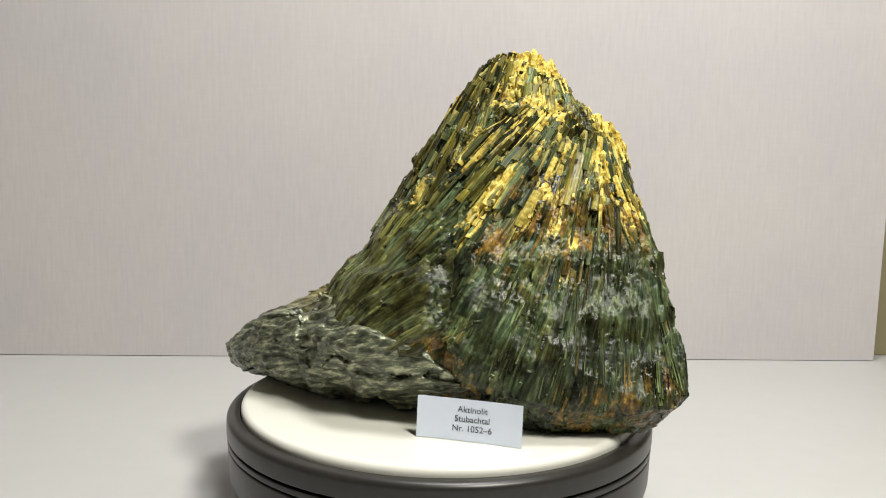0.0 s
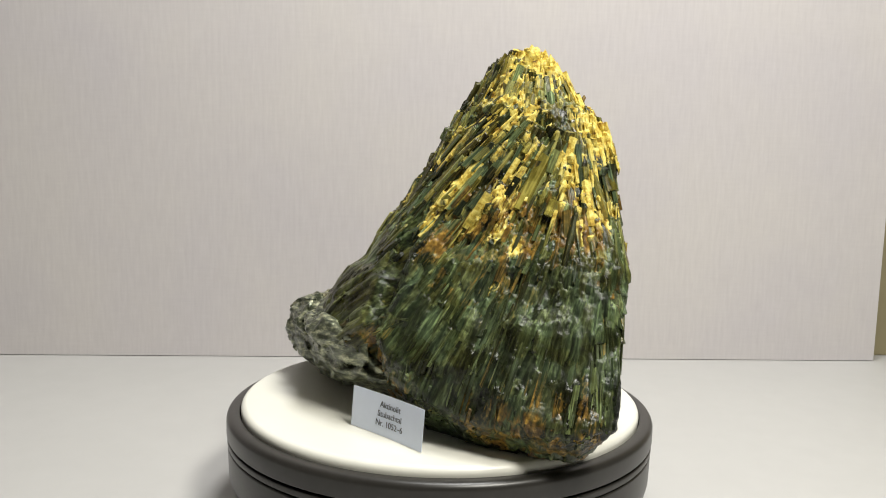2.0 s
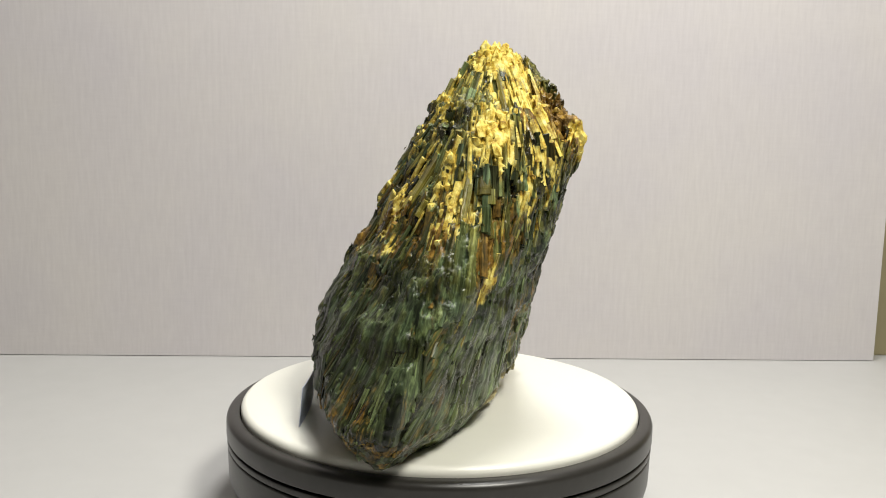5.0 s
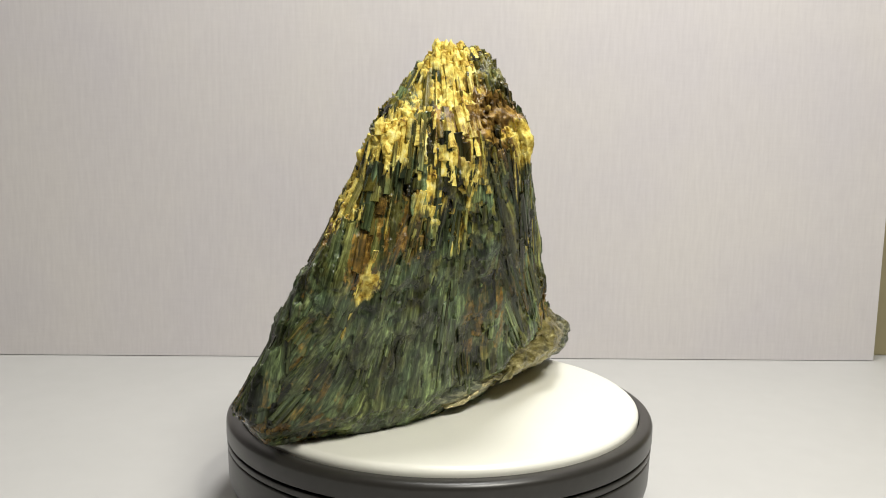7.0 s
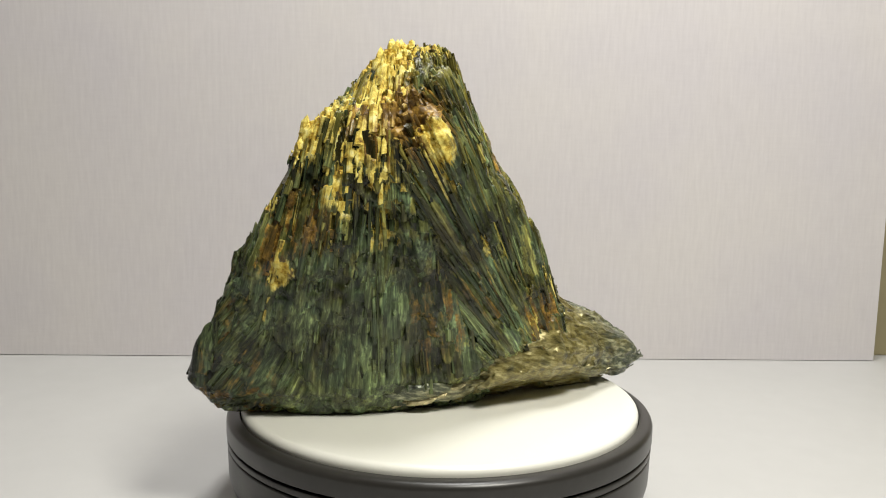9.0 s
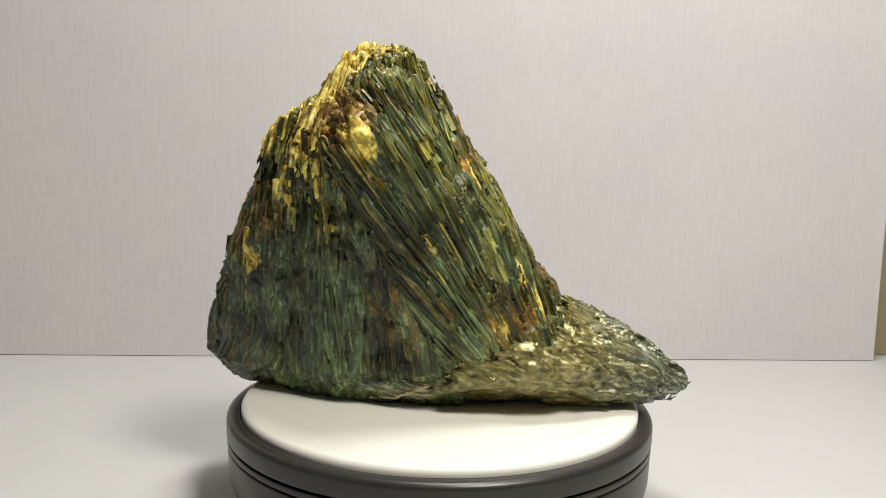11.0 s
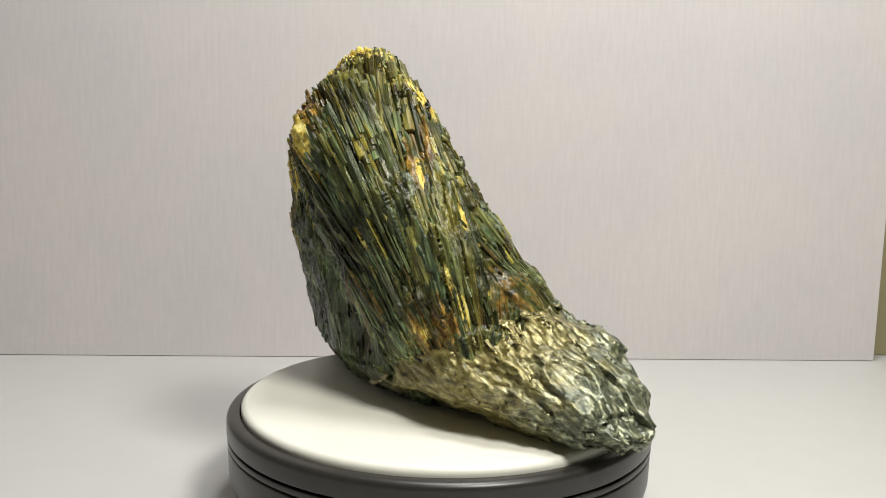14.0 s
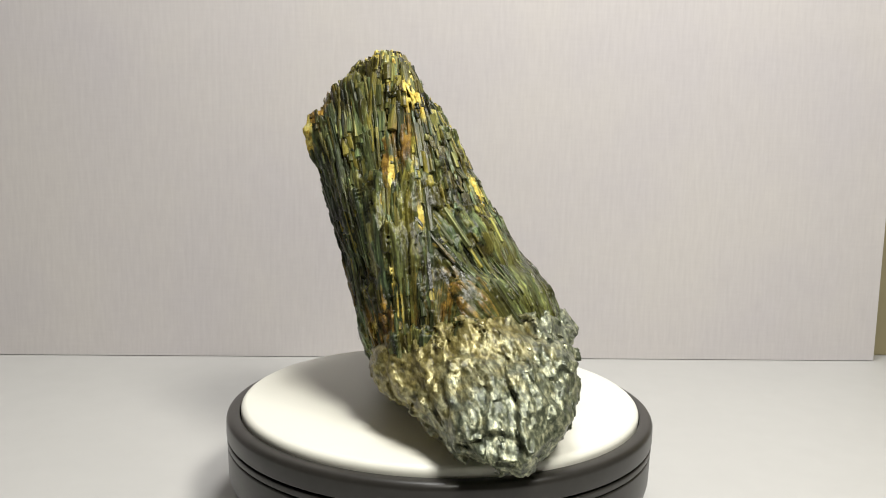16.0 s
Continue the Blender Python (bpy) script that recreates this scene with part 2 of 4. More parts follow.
def blocked(planes, inset=0.0):
    """A convex block cut out of a cube by planes given as azimuth, height angle and distance in mm."""
    bm = bmesh.new()
    bmesh.ops.create_cube(bm, size=400.0)
    for az, el, d in planes:
        n = Vector((math.cos(radians(el)) * math.cos(radians(az)), math.cos(radians(el)) * math.sin(radians(az)), math.sin(radians(el))))
        cut = bmesh.ops.bisect_plane(bm, geom=bm.verts[:] + bm.edges[:] + bm.faces[:], plane_co=n * (d - inset), plane_no=n, clear_outer=True)
        edges = [g for g in cut["geom_cut"] if isinstance(g, bmesh.types.BMEdge)]
        if edges:
            bmesh.ops.holes_fill(bm, edges=edges)
    bmesh.ops.triangulate(bm, faces=bm.faces[:])
    bmesh.ops.recalc_face_normals(bm, faces=bm.faces[:])
    return bm


def normals_of(planes):
    p = np.array(planes, float)
    a, e = np.radians(p[:, 0]), np.radians(p[:, 1])
    return np.stack([np.cos(e) * np.cos(a), np.cos(e) * np.sin(a), np.sin(e)], 1), p[:, 2]


# The specimen's masses: the crystal body in storeys from its sole to its tip, and the schist tongue from its end to
# the wedge under the crystals.
SOLE = [(15, -40, 56), (45, -40, 22), (60, -40, 14), (75, -40, 12), (150, -40, 14), (165, -40, 8), (180, -40, 2), (195, -40, 5), (210, -40, 11), (240,
    -40, 21), (255, -40, 29), (270, -40, 40), (285, -40, 54), (330, -40, 77), (345, -40, 75), (30, -15, 58), (45, -15, 35), (60, -15, 27), (255, -15,
    47), (270, -15, 58), (0, 5, 104), (270, 5, 66), (285, 5, 84), (300, 5, 101), (330, 5, 116), (285, 30, 81), (315, 30, 106), (345, 30, 109), (330,
    50, 93), (345, 50, 93), (0, 90, 26), (0, -90, 0)]
FOOT = [(75, -40, 11), (105, -40, 18), (135, -40, 20), (165, -40, 16), (180, -40, 14), (195, -40, 14), (210, -40, 16), (225, -40, 18), (240, -40, 21),
    (30, -15, 57), (45, -15, 35), (60, -15, 27), (75, -15, 30), (255, -15, 47), (15, 5, 90), (75, 5, 44), (90, 5, 49), (120, 5, 58), (180, 5, 58),
    (255, 5, 60), (270, 5, 66), (345, 5, 113), (105, 30, 65), (135, 30, 71), (195, 30, 69), (225, 30, 67), (240, 30, 67), (270, 30, 72), (285, 30,
    81), (300, 30, 96), (0, 90, 48), (0, -90, -18)]
SHIN = [(45, -15, 35), (60, -15, 27), (165, -15, 43), (180, -15, 41), (15, 0, 87), (75, 0, 42), (90, 0, 44), (210, 0, 54), (90, 15, 57), (105, 15,
    60), (120, 15, 63), (270, 15, 67), (285, 15, 77), (315, 15, 106), (135, 30, 73), (150, 30, 72), (165, 30, 71), (180, 30, 70), (195, 30, 69), (210,
    30, 68), (225, 30, 67), (240, 30, 67), (255, 30, 70), (270, 30, 74), (285, 30, 82), (330, 30, 115), (165, 50, 78), (195, 50, 74), (210, 50, 74),
    (225, 50, 74), (0, 90, 70), (0, -90, -40)]
WAIST = [(45, -15, 36), (60, -15, 28), (75, -15, 24), (0, 0, 94), (45, 0, 60), (90, 0, 42), (0, 15, 109), (15, 15, 102), (30, 15, 92), (75, 15, 70),
    (105, 15, 61), (135, 15, 62), (165, 15, 56), (240, 15, 52), (270, 15, 63), (285, 15, 72), (315, 15, 101), (105, 30, 78), (135, 30, 75), (165, 30,
    69), (180, 30, 66), (195, 30, 65), (210, 30, 64), (225, 30, 63), (240, 30, 66), (270, 30, 75), (285, 30, 84), (300, 30, 97), (210, 50, 82), (225,
    50, 82), (0, 90, 92), (0, -90, -62)]
CHEST = [(45, -15, 34), (60, -15, 29), (0, 0, 88), (30, 0, 72), (90, 0, 42), (15, 15, 103), (105, 15, 61), (120, 15, 59), (195, 15, 43), (255, 15,
    52), (270, 15, 58), (285, 15, 68), (330, 15, 105), (105, 30, 82), (120, 30, 77), (165, 30, 69), (180, 30, 66), (195, 30, 63), (210, 30, 61), (225,
    30, 62), (240, 30, 65), (270, 30, 78), (285, 30, 86), (300, 30, 98), (315, 30, 110), (345, 30, 124), (135, 50, 97), (180, 50, 90), (210, 50, 86),
    (225, 50, 87), (0, 90, 110), (0, -90, -84)]
SHOULDER = [(45, -15, 35), (60, -15, 30), (90, -15, 15), (0, 0, 82), (30, 0, 71), (45, 0, 67), (90, 0, 44), (105, 0, 34), (270, 0, 29), (0, 15, 108),
    (30, 15, 99), (105, 15, 61), (120, 15, 53), (180, 15, 42), (225, 15, 36), (240, 15, 42), (270, 15, 55), (285, 15, 64), (300, 15, 78), (315, 15,
    91), (120, 30, 79), (135, 30, 74), (150, 30, 71), (210, 30, 60), (225, 30, 61), (240, 30, 66), (255, 30, 73), (270, 30, 80), (300, 30, 101), (315,
    30, 112), (0, 90, 121), (0, -90, -103)]
COLLAR = [(60, -15, 30), (30, 0, 71), (105, 0, 32), (270, 0, 24), (15, 15, 105), (30, 15, 99), (45, 15, 97), (105, 15, 62), (120, 15, 53), (210, 15,
    32), (225, 15, 33), (300, 15, 77), (315, 15, 90), (0, 30, 129), (30, 30, 122), (90, 30, 101), (120, 30, 80), (135, 30, 75), (165, 30, 68), (180,
    30, 65), (210, 30, 61), (240, 30, 66), (270, 30, 80), (285, 30, 89), (300, 30, 101), (225, 50, 96), (240, 50, 98), (270, 50, 110), (300, 50, 125),
    (330, 50, 140), (0, 90, 131), (0, -90, -115)]
NECK = [(60, 0, 63), (105, 0, 30), (30, 15, 98), (120, 15, 51), (135, 15, 46), (225, 15, 31), (30, 30, 123), (105, 30, 90), (120, 30, 82), (150, 30,
    72), (165, 30, 68), (180, 30, 65), (210, 30, 61), (225, 30, 62), (240, 30, 66), (255, 30, 73), (270, 30, 80), (285, 30, 89), (300, 30, 101), (330,
    30, 122), (0, 50, 146), (15, 50, 145), (30, 50, 145), (75, 50, 135), (105, 50, 122), (150, 50, 109), (225, 50, 100), (240, 50, 102), (270, 50,
    114), (315, 50, 134), (0, 90, 142), (0, -90, -125)]
SPIRE = [(240, 0, -8), (105, 15, 59), (120, 15, 50), (135, 15, 44), (240, 15, 28), (0, 30, 121), (15, 30, 121), (60, 30, 118), (90, 30, 101), (105,
    30, 92), (120, 30, 84), (135, 30, 77), (150, 30, 72), (210, 30, 60), (225, 30, 60), (240, 30, 63), (255, 30, 70), (285, 30, 88), (315, 30, 106),
    (0, 50, 149), (30, 50, 148), (45, 50, 146), (60, 50, 143), (90, 50, 134), (180, 50, 105), (195, 50, 103), (225, 50, 104), (255, 50, 112), (285,
    50, 124), (315, 50, 137), (0, 90, 154), (0, -90, -137)]
TIP = [(90, 0, 26), (15, 15, 89), (105, 15, 57), (120, 15, 49), (240, 15, 25), (0, 30, 119), (15, 30, 120), (45, 30, 115), (90, 30, 99), (105, 30,
    92), (135, 30, 78), (165, 30, 66), (180, 30, 62), (225, 30, 59), (240, 30, 63), (255, 30, 70), (300, 30, 95), (30, 50, 149), (45, 50, 146), (60,
    50, 143), (75, 50, 139), (105, 50, 130), (165, 50, 110), (210, 50, 104), (255, 50, 113), (270, 50, 118), (300, 50, 131), (315, 50, 137), (330, 50,
    143), (345, 50, 147), (0, 90, 160), (0, -90, -149)]
TONGUE_END = [(15, -50, -47), (90, -50, 26), (150, -50, 67), (195, -50, 56), (210, -50, 45), (285, -50, -31), (195, -25, 82), (225, -25, 49), (90, 0,
    51), (210, 0, 78), (315, 0, -79), (330, 0, -90), (345, 0, -89), (0, 25, -67), (120, 25, 89), (195, 25, 92), (210, 25, 78), (330, 25, -76), (345,
    25, -75), (120, 50, 69), (165, 50, 83), (180, 50, 80), (345, 50, -44), (120, 75, 42), (0, 90, 26), (0, -90, 0)]
TONGUE = [(30, -50, -24), (75, -50, 12), (105, -50, 38), (225, -50, 31), (240, -50, 19), (150, -25, 85), (165, -25, 87), (210, -25, 65), (225, -25,
    50), (90, 0, 50), (150, 0, 99), (300, 0, -34), (330, 0, -63), (345, 0, -63), (90, 25, 54), (180, 25, 98), (210, 25, 81), (330, 25, -48), (345, 25,
    -49), (105, 50, 60), (135, 50, 76), (165, 50, 82), (180, 50, 81), (135, 75, 52), (0, 90, 36), (0, -90, 0)]
TONGUE_BACK = [(15, -50, -21), (75, -50, 11), (210, -50, 36), (240, -50, 21), (150, -25, 62), (165, -25, 65), (240, -25, 37), (90, 0, 50), (150, 0,
    77), (165, 0, 82), (225, 0, 64), (315, 0, -25), (330, 0, -36), (345, 0, -36), (90, 25, 56), (225, 25, 71), (300, 25, 3), (330, 25, -23), (345, 25,
    -22), (120, 50, 68), (150, 50, 75), (195, 50, 78), (30, 75, 37), (210, 75, 56), (0, 90, 48), (0, -90, 0)]
TONGUE_ROOT = [(75, -50, 10), (135, -50, 23), (240, -50, 21), (315, -50, -7), (150, -25, 38), (165, -25, 42), (240, -25, 39), (285, -25, 18), (60, 0,
    31), (135, 0, 55), (150, 0, 54), (165, 0, 58), (225, 0, 61), (330, 0, -7), (345, 0, -5), (165, 25, 69), (330, 25, 5), (345, 25, 3), (45, 50, 37),
    (210, 50, 70), (240, 50, 65), (345, 50, 16), (0, 75, 33), (15, 75, 34), (0, 90, 48), (0, -90, 0)]
TONGUE_WEDGE = [(45, -50, 13), (60, -50, 11), (90, -50, 10), (150, -50, 5), (165, -50, 6), (255, -50, 18), (300, -50, 19), (150, -25, 11), (165, -25,
    15), (240, -25, 39), (255, -25, 38), (60, 0, 30), (150, 0, 20), (165, 0, 30), (255, 0, 55), (330, 0, 40), (225, 25, 68), (0, 50, 34), (30, 50,
    33), (300, 50, 53), (345, 50, 35), (15, 75, 30), (45, 75, 32), (330, 75, 38), (0, 90, 44), (0, -90, 0)]
CRYSTAL = ((SOLE, 0.26), (FOOT, 0.18), (SHIN, 0.16), (WAIST, 0.14), (CHEST, 0.12), (SHOULDER, 0.09), (COLLAR, 0.08), (NECK, 0.07), (SPIRE, 0.06), (TIP, 0.06))
SCHIST_BLOCKS = (TONGUE_END, TONGUE, TONGUE_BACK, TONGUE_ROOT, TONGUE_WEDGE)
BODY = tuple(m for m, _ in CRYSTAL)


# Re-entrant seams between the fans: from, to, depth and width in mm.
SEAMS = [((6, -34, 88), (-2, -56, 28), 5.0, 6.0), ((52, 18, 84), (34, 20, 28), 5.0, 10.0),
         ((-16, 38, 78), (-26, 45, 42), 2.6, 2.6), ((-36, 26, 72), (-44, 30, 46), 4.0, 6.0), ((34, 18, 150), (40, 16, 164), 5.0, 3.0)]


def depth_in(points, planes):
    """Signed distance to a block, positive outside."""
    n, d = normals_of(planes)
    return (points @ n.T - d).max(1)


def body_depth(p):
    """Signed distance to the crystal body: each storey passes smoothly into the next one."""
    z = p[:, 2]
    out = np.full(len(p), 30.0)
    for k, planes in enumerate(BODY):
        top, low = planes[-2][2], -planes[-1][2]
        use = (z > low - 8) & (z < top + 8)
        if not use.any():
            continue
        sides = [q for q in planes if abs(q[1]) < 90]
        d = depth_in(p[use], sides)
        if k:
            joint = (low + BODY[k - 1][-2][2]) / 2
            w = np.clip((z[use] - joint + 4) / 8, 0, 1)
            w = w * w * (3 - 2 * w)
            d = out[use] * (1 - w) + d * w
        out[use] = d
    out = np.maximum(out, np.maximum(-z, z - BODY[-1][-2][2]))
    for a, b, deep, wide in SEAMS:
        a, b = np.array(a, float), np.array(b, float)
        near = np.abs(out) < 14
        q = p[near]
        t = np.clip(((q - a) @ (b - a)) / ((b - a) @ (b - a)), 0, 1)
        off = np.linalg.norm(q - a - t[:, None] * (b - a), axis=1)
        out[near] += deep * np.exp(-(off / wide) ** 2)
    return out


def surface_points(planes, count, rng):
    """Random points with their normals on a block's skin, in mm."""
    bm = blocked(planes)
    tris = np.array([[v.co[:] for v in f.verts] for f in bm.faces])
    bm.free()
    cross = np.cross(tris[:, 1] - tris[:, 0], tris[:, 2] - tris[:, 0])
    area = np.linalg.norm(cross, axis=1)
    k = rng.choice(len(tris), count, p=area / area.sum())
    a, b = rng.random(count), rng.random(count)
    flip = a + b > 1
    a[flip], b[flip] = 1 - a[flip], 1 - b[flip]
    t = tris[k]
    return t[:, 0] + a[:, None] * (t[:, 1] - t[:, 0]) + b[:, None] * (t[:, 2] - t[:, 0]), (cross / area[:, None])[k]


def unit(v):
    return v / np.maximum(np.linalg.norm(v, axis=-1, keepdims=True), 1e-9)


def needle_axis(p):
    """The way the needles run at each point: three fans grown together."""
    fan = unit(np.array((45.0, 5.0, 235.0)) - p)                    # main fan, narrowing upwards
    slab = unit(p - np.array((-62.0, 44.0, -38.0)))                 # slab at the back, widening upwards
    side = unit(p - np.array((-105.0, -32.0, -22.0)))               # low fan above the tongue
    back = (p[:, 1] > 21 + 0.05 * p[:, 2]) & (p[:, 0] < 0.55 * p[:, 2] - 2)
    left = ~back & (p[:, 0] < 2 + 0.10 * (p[:, 2] - 40)) & (p[:, 2] < 92)
    edge = 0.66 * p[:, 0] - 0.75 * p[:, 1]
    front = ~back & ~left & (p[:, 1] < -14 - 0.12 * (120 - p[:, 2])) & ((p[:, 0] < 70) | (0.26 * p[:, 0] - 0.966 * p[:, 1] > 64 - 0.25 * (p[:, 2] - 25)))
    sweep = unit(np.array((92.0, -20.0, 205.0)) - p)                # the wide front leans the other way
    corner = ~back & ~left & ~front & (edge > 46 + 0.60 * p[:, 2])
    lean = unit(np.array((20.0, 24.0, 150.0)) - p)                  # leaning bundle in the low outer corner
    out = fan.copy()
    out[back], out[left], out[corner], out[front] = slab[back], side[left], lean[corner], sweep[front]
    return out, back


# Coats: centre, reach along the needles, reach across, strength.
YELLOW = [((44, 8, 157), 13, 11, 1.0), ((75, -3, 127), 14, 9, 1.0), ((20, -31, 96), 20, 4.5, 1.0), ((82, -17, 96), 9, 8, 0.7),
          ((50, -44, 62), 5, 4, 0.8), ((50, 42, 121), 11, 6, 1.0), ((30, 37, 94), 14, 3.5, 1.0), ((56, 16, 86), 12, 7, 0.75),
          ((64, 22, 112), 18, 11, 0.55), ((40, -12, 128), 20, 12, 0.42), ((7, 13, 138), 9, 4, 0.8), ((55, 12, 138), 12, 12, 0.55),
          ((10, -20, 118), 16, 7, 0.5), ((48, -26, 100), 20, 8, 0.55), ((30, -4, 146), 12, 7, 0.6), ((70, -20, 110), 16, 7, 0.6),
          ((-3, 30, 104), 8, 2.5, 0.95), ((-7, 36, 89), 9, 2, 0.8), ((23, 38.5, 84), 19, 3.6, 1.0), ((-24, 41, 62), 10, 2, 0.85),
          ((-6, 40, 55), 12, 2.2, 0.9), ((-22, 27, 84), 10, 2.5, 0.7), ((-15, 44, 36), 8, 4, 0.6), ((-1, 40, 46), 14, 1.6, 0.75),
          ((34, -34, 88), 14, 3, 0.9), ((12, -34, 84), 14, 3, 0.9), ((80, -30, 92), 8, 6, 0.85), ((-9, -12, 95), 8, 5, 0.7),
          ((55, -38, 78), 8, 3, 0.85), ((46, -38, 84), 16, 2.2, 0.9), ((22, -36, 76), 12, 2, 0.8), ((87, -9, 68), 12, 5, 0.9), ((73, 5, 90), 14, 4, 0.85), ((70, 11, 106), 16, 8, 0.7),
          ((58, 15, 86), 9, 6, 0.9), ((50, 38, 121), 9, 6, 1.0), ((-3, 27, 102), 10, 3.2, 1.0), ((-22, 38, 62), 14, 2.2, 0.9), ((-30, 42, 52), 9, 1.8, 0.8)]
RUST = [((57, -33, 79), 9, 8, 0.9), ((88, -9, 71), 11, 6, 0.95), ((-2, 26, 103), 9, 3.5, 1.0), ((-20, 42, 35), 22, 12, 0.85),
        ((45, -40, 80), 30, 30, 0.48), ((80, -45, 12), 24, 30, 0.5), ((15, 38, 55), 24, 16, 0.42), ((66, -58, 12), 14, 30, 0.62), ((80, -32, 88), 9, 14, 1.0), ((20, -40, 76), 12, 8, 0.8), ((56, 22, 128), 16, 14, 1.1), ((28, 26, 48), 26, 17, 0.5), ((90, -30, 55), 30, 8, 0.65), ((55, 36, 130), 16, 12, 0.8),
        ((0, -50, 22), 16, 26, 0.7), ((-40, 10, 52), 14, 16, 0.62), ((86, -15, 82), 14, 10, 0.6),
        ((76, -4, 88), 15, 13, 0.75), ((48, -30, 90), 16, 14, 0.62), ((20, 30, 70), 30, 8, 0.6), ((0, 25, 120), 14, 6, 0.7), ((87, -12, 78), 14, 8, 0.9),
        ((-38, 22, 58), 20, 14, 0.6), ((-20, 42, 44), 14, 18, 0.65), ((-10, 33, 84), 40, 3, 0.95), ((2, 34, 80), 36, 2.6, 0.9)]


def reach(p, axis, coats):
    best = np.zeros(len(p))
    for c, along, across, strength in coats:
        d = p - np.array(c, float)
        run = (d * axis).sum(1)
        off = np.sqrt(np.maximum((d ** 2).sum(1) - run ** 2, 0))
        best = np.maximum(best, strength * np.clip(1.55 - np.sqrt((run / along) ** 2 + (off / across) ** 2), 0, 1))
    return best


def tones(p, axis, jitter):
    """How yellow, how rusty and how olive-pale each point is, and its brightness value."""
    high = np.clip((p[:, 2] - 70) / 90, 0, 1)
    loose = np.where(p[:, 1] > 24, 0.8, np.clip((p[:, 2] - 45) / 45, 0.2, 1))
    front = np.where(p[:, 1] < 24, 1.0, 0.55)
    yellow = np.clip(0.82 * reach(p, axis, YELLOW) + 0.24 * high * front + 0.72 * (jitter[:, 0] - 0.5) * loose, 0, 1)
    rust = np.clip(0.70 * reach(p, axis, RUST) + 0.20 * high + 0.45 * (jitter[:, 1] - 0.5), 0, 1)
    pale = np.clip(0.07 + 0.5 * high + 0.9 * (jitter[:, 2] - 0.55) * loose + 0.2 * (p[:, 0] < -5), 0, 1)
    # value: random per piece, raised low down, lowered on the low front
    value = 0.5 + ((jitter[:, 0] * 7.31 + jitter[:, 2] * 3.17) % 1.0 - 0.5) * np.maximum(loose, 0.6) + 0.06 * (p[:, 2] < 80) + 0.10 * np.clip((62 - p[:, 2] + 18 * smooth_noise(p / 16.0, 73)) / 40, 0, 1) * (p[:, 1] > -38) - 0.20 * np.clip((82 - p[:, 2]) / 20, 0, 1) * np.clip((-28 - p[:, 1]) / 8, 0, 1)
    return np.stack([yellow, rust, pale, value], 1)


def mesh_from(name, verts, faces, mat, tone=None):
    me = bpy.data.meshes.new(name)
    me.from_pydata(verts, [], faces)
    me.materials.append(mat)
    if tone is not None:
        a = me.color_attributes.new("tone", "FLOAT_COLOR", "POINT")
        if tone.shape[1] == 3:
            tone = np.hstack([tone, np.full((len(tone), 1), 0.45)])
        a.data.foreach_set("color", np.ascontiguousarray(tone, np.float32).ravel())
    return me


SIDES = 6


def needle_shape(rng):
    """A broken prism of unit length along z, unit width: two rings and their slanting ends."""
    a = np.arange(SIDES) * 2 * math.pi / SIDES + rng.uniform(-0.3, 0.3, SIDES)
    ring = np.stack([np.cos(a), np.sin(a) * rng.uniform(0.45, 0.8)], 1) * 0.5 * rng.uniform(0.85, 1.1, (SIDES, 1))
    slant = rng.uniform(-0.5, 0.5, (2, 2))
    low = np.column_stack([ring * rng.uniform(0.8, 1.0), -0.5 + 0.10 * (ring @ slant[0])])
    top = np.column_stack([ring * rng.uniform(0.75, 1.0), 0.5 + 0.14 * (ring @ slant[1]) + rng.uniform(-0.02, 0.02, SIDES)])
    return np.vstack([low, top])


NEEDLE_FACES = [(k, (k + 1) % SIDES, SIDES + (k + 1) % SIDES, SIDES + k) for k in range(SIDES)] + [
    tuple(range(SIDES))[::-1], tuple(range(SIDES, 2 * SIDES))]


def union_depth(p):
    return np.minimum(body_depth(p), np.min([depth_in(p, q) for q in SCHIST_BLOCKS], 0))


def bundle_step(p, axis):
    """One random level for all the needles of a bundle, -1 to 1; bundles narrow with their fan."""
    flat = p - axis * ((p - np.array((20.0, 0.0, 70.0))) * axis).sum(1, keepdims=True) * 0.86
    cell = np.array([noise.cell(Vector(q) / 6.5) + 0.6 * noise.cell(Vector(q) / 15.0 + Vector((7, 3, 5))) for q in flat])
    return (cell - cell.mean()) / max(cell.std(), 1e-6) * 0.55


def skin(count, rng):
    """Random points and normals on the outside of the crystal masses."""
    ps, ns = [], []
    for planes, share in CRYSTAL:
        p, n = surface_points(planes, int(count * share), rng)
        clear = (body_depth(p) > -1.6) & np.all([depth_in(p, q) > -1.0 for q in SCHIST_BLOCKS], 0) & (p[:, 2] > 1)
        ps.append(p[clear])
        ns.append(n[clear])
    return np.vstack(ps), np.vstack(ns)


def coarseness(p):
    """0.25 low down, where the needles are fine, to 1 high up; the change wanders up and down."""
    return np.clip((p[:, 2] + 20 * smooth_noise(p / 24.0, 71) + 8 * smooth_noise(p / 8.0, 72) - 50) / 50, 0.25, 1)


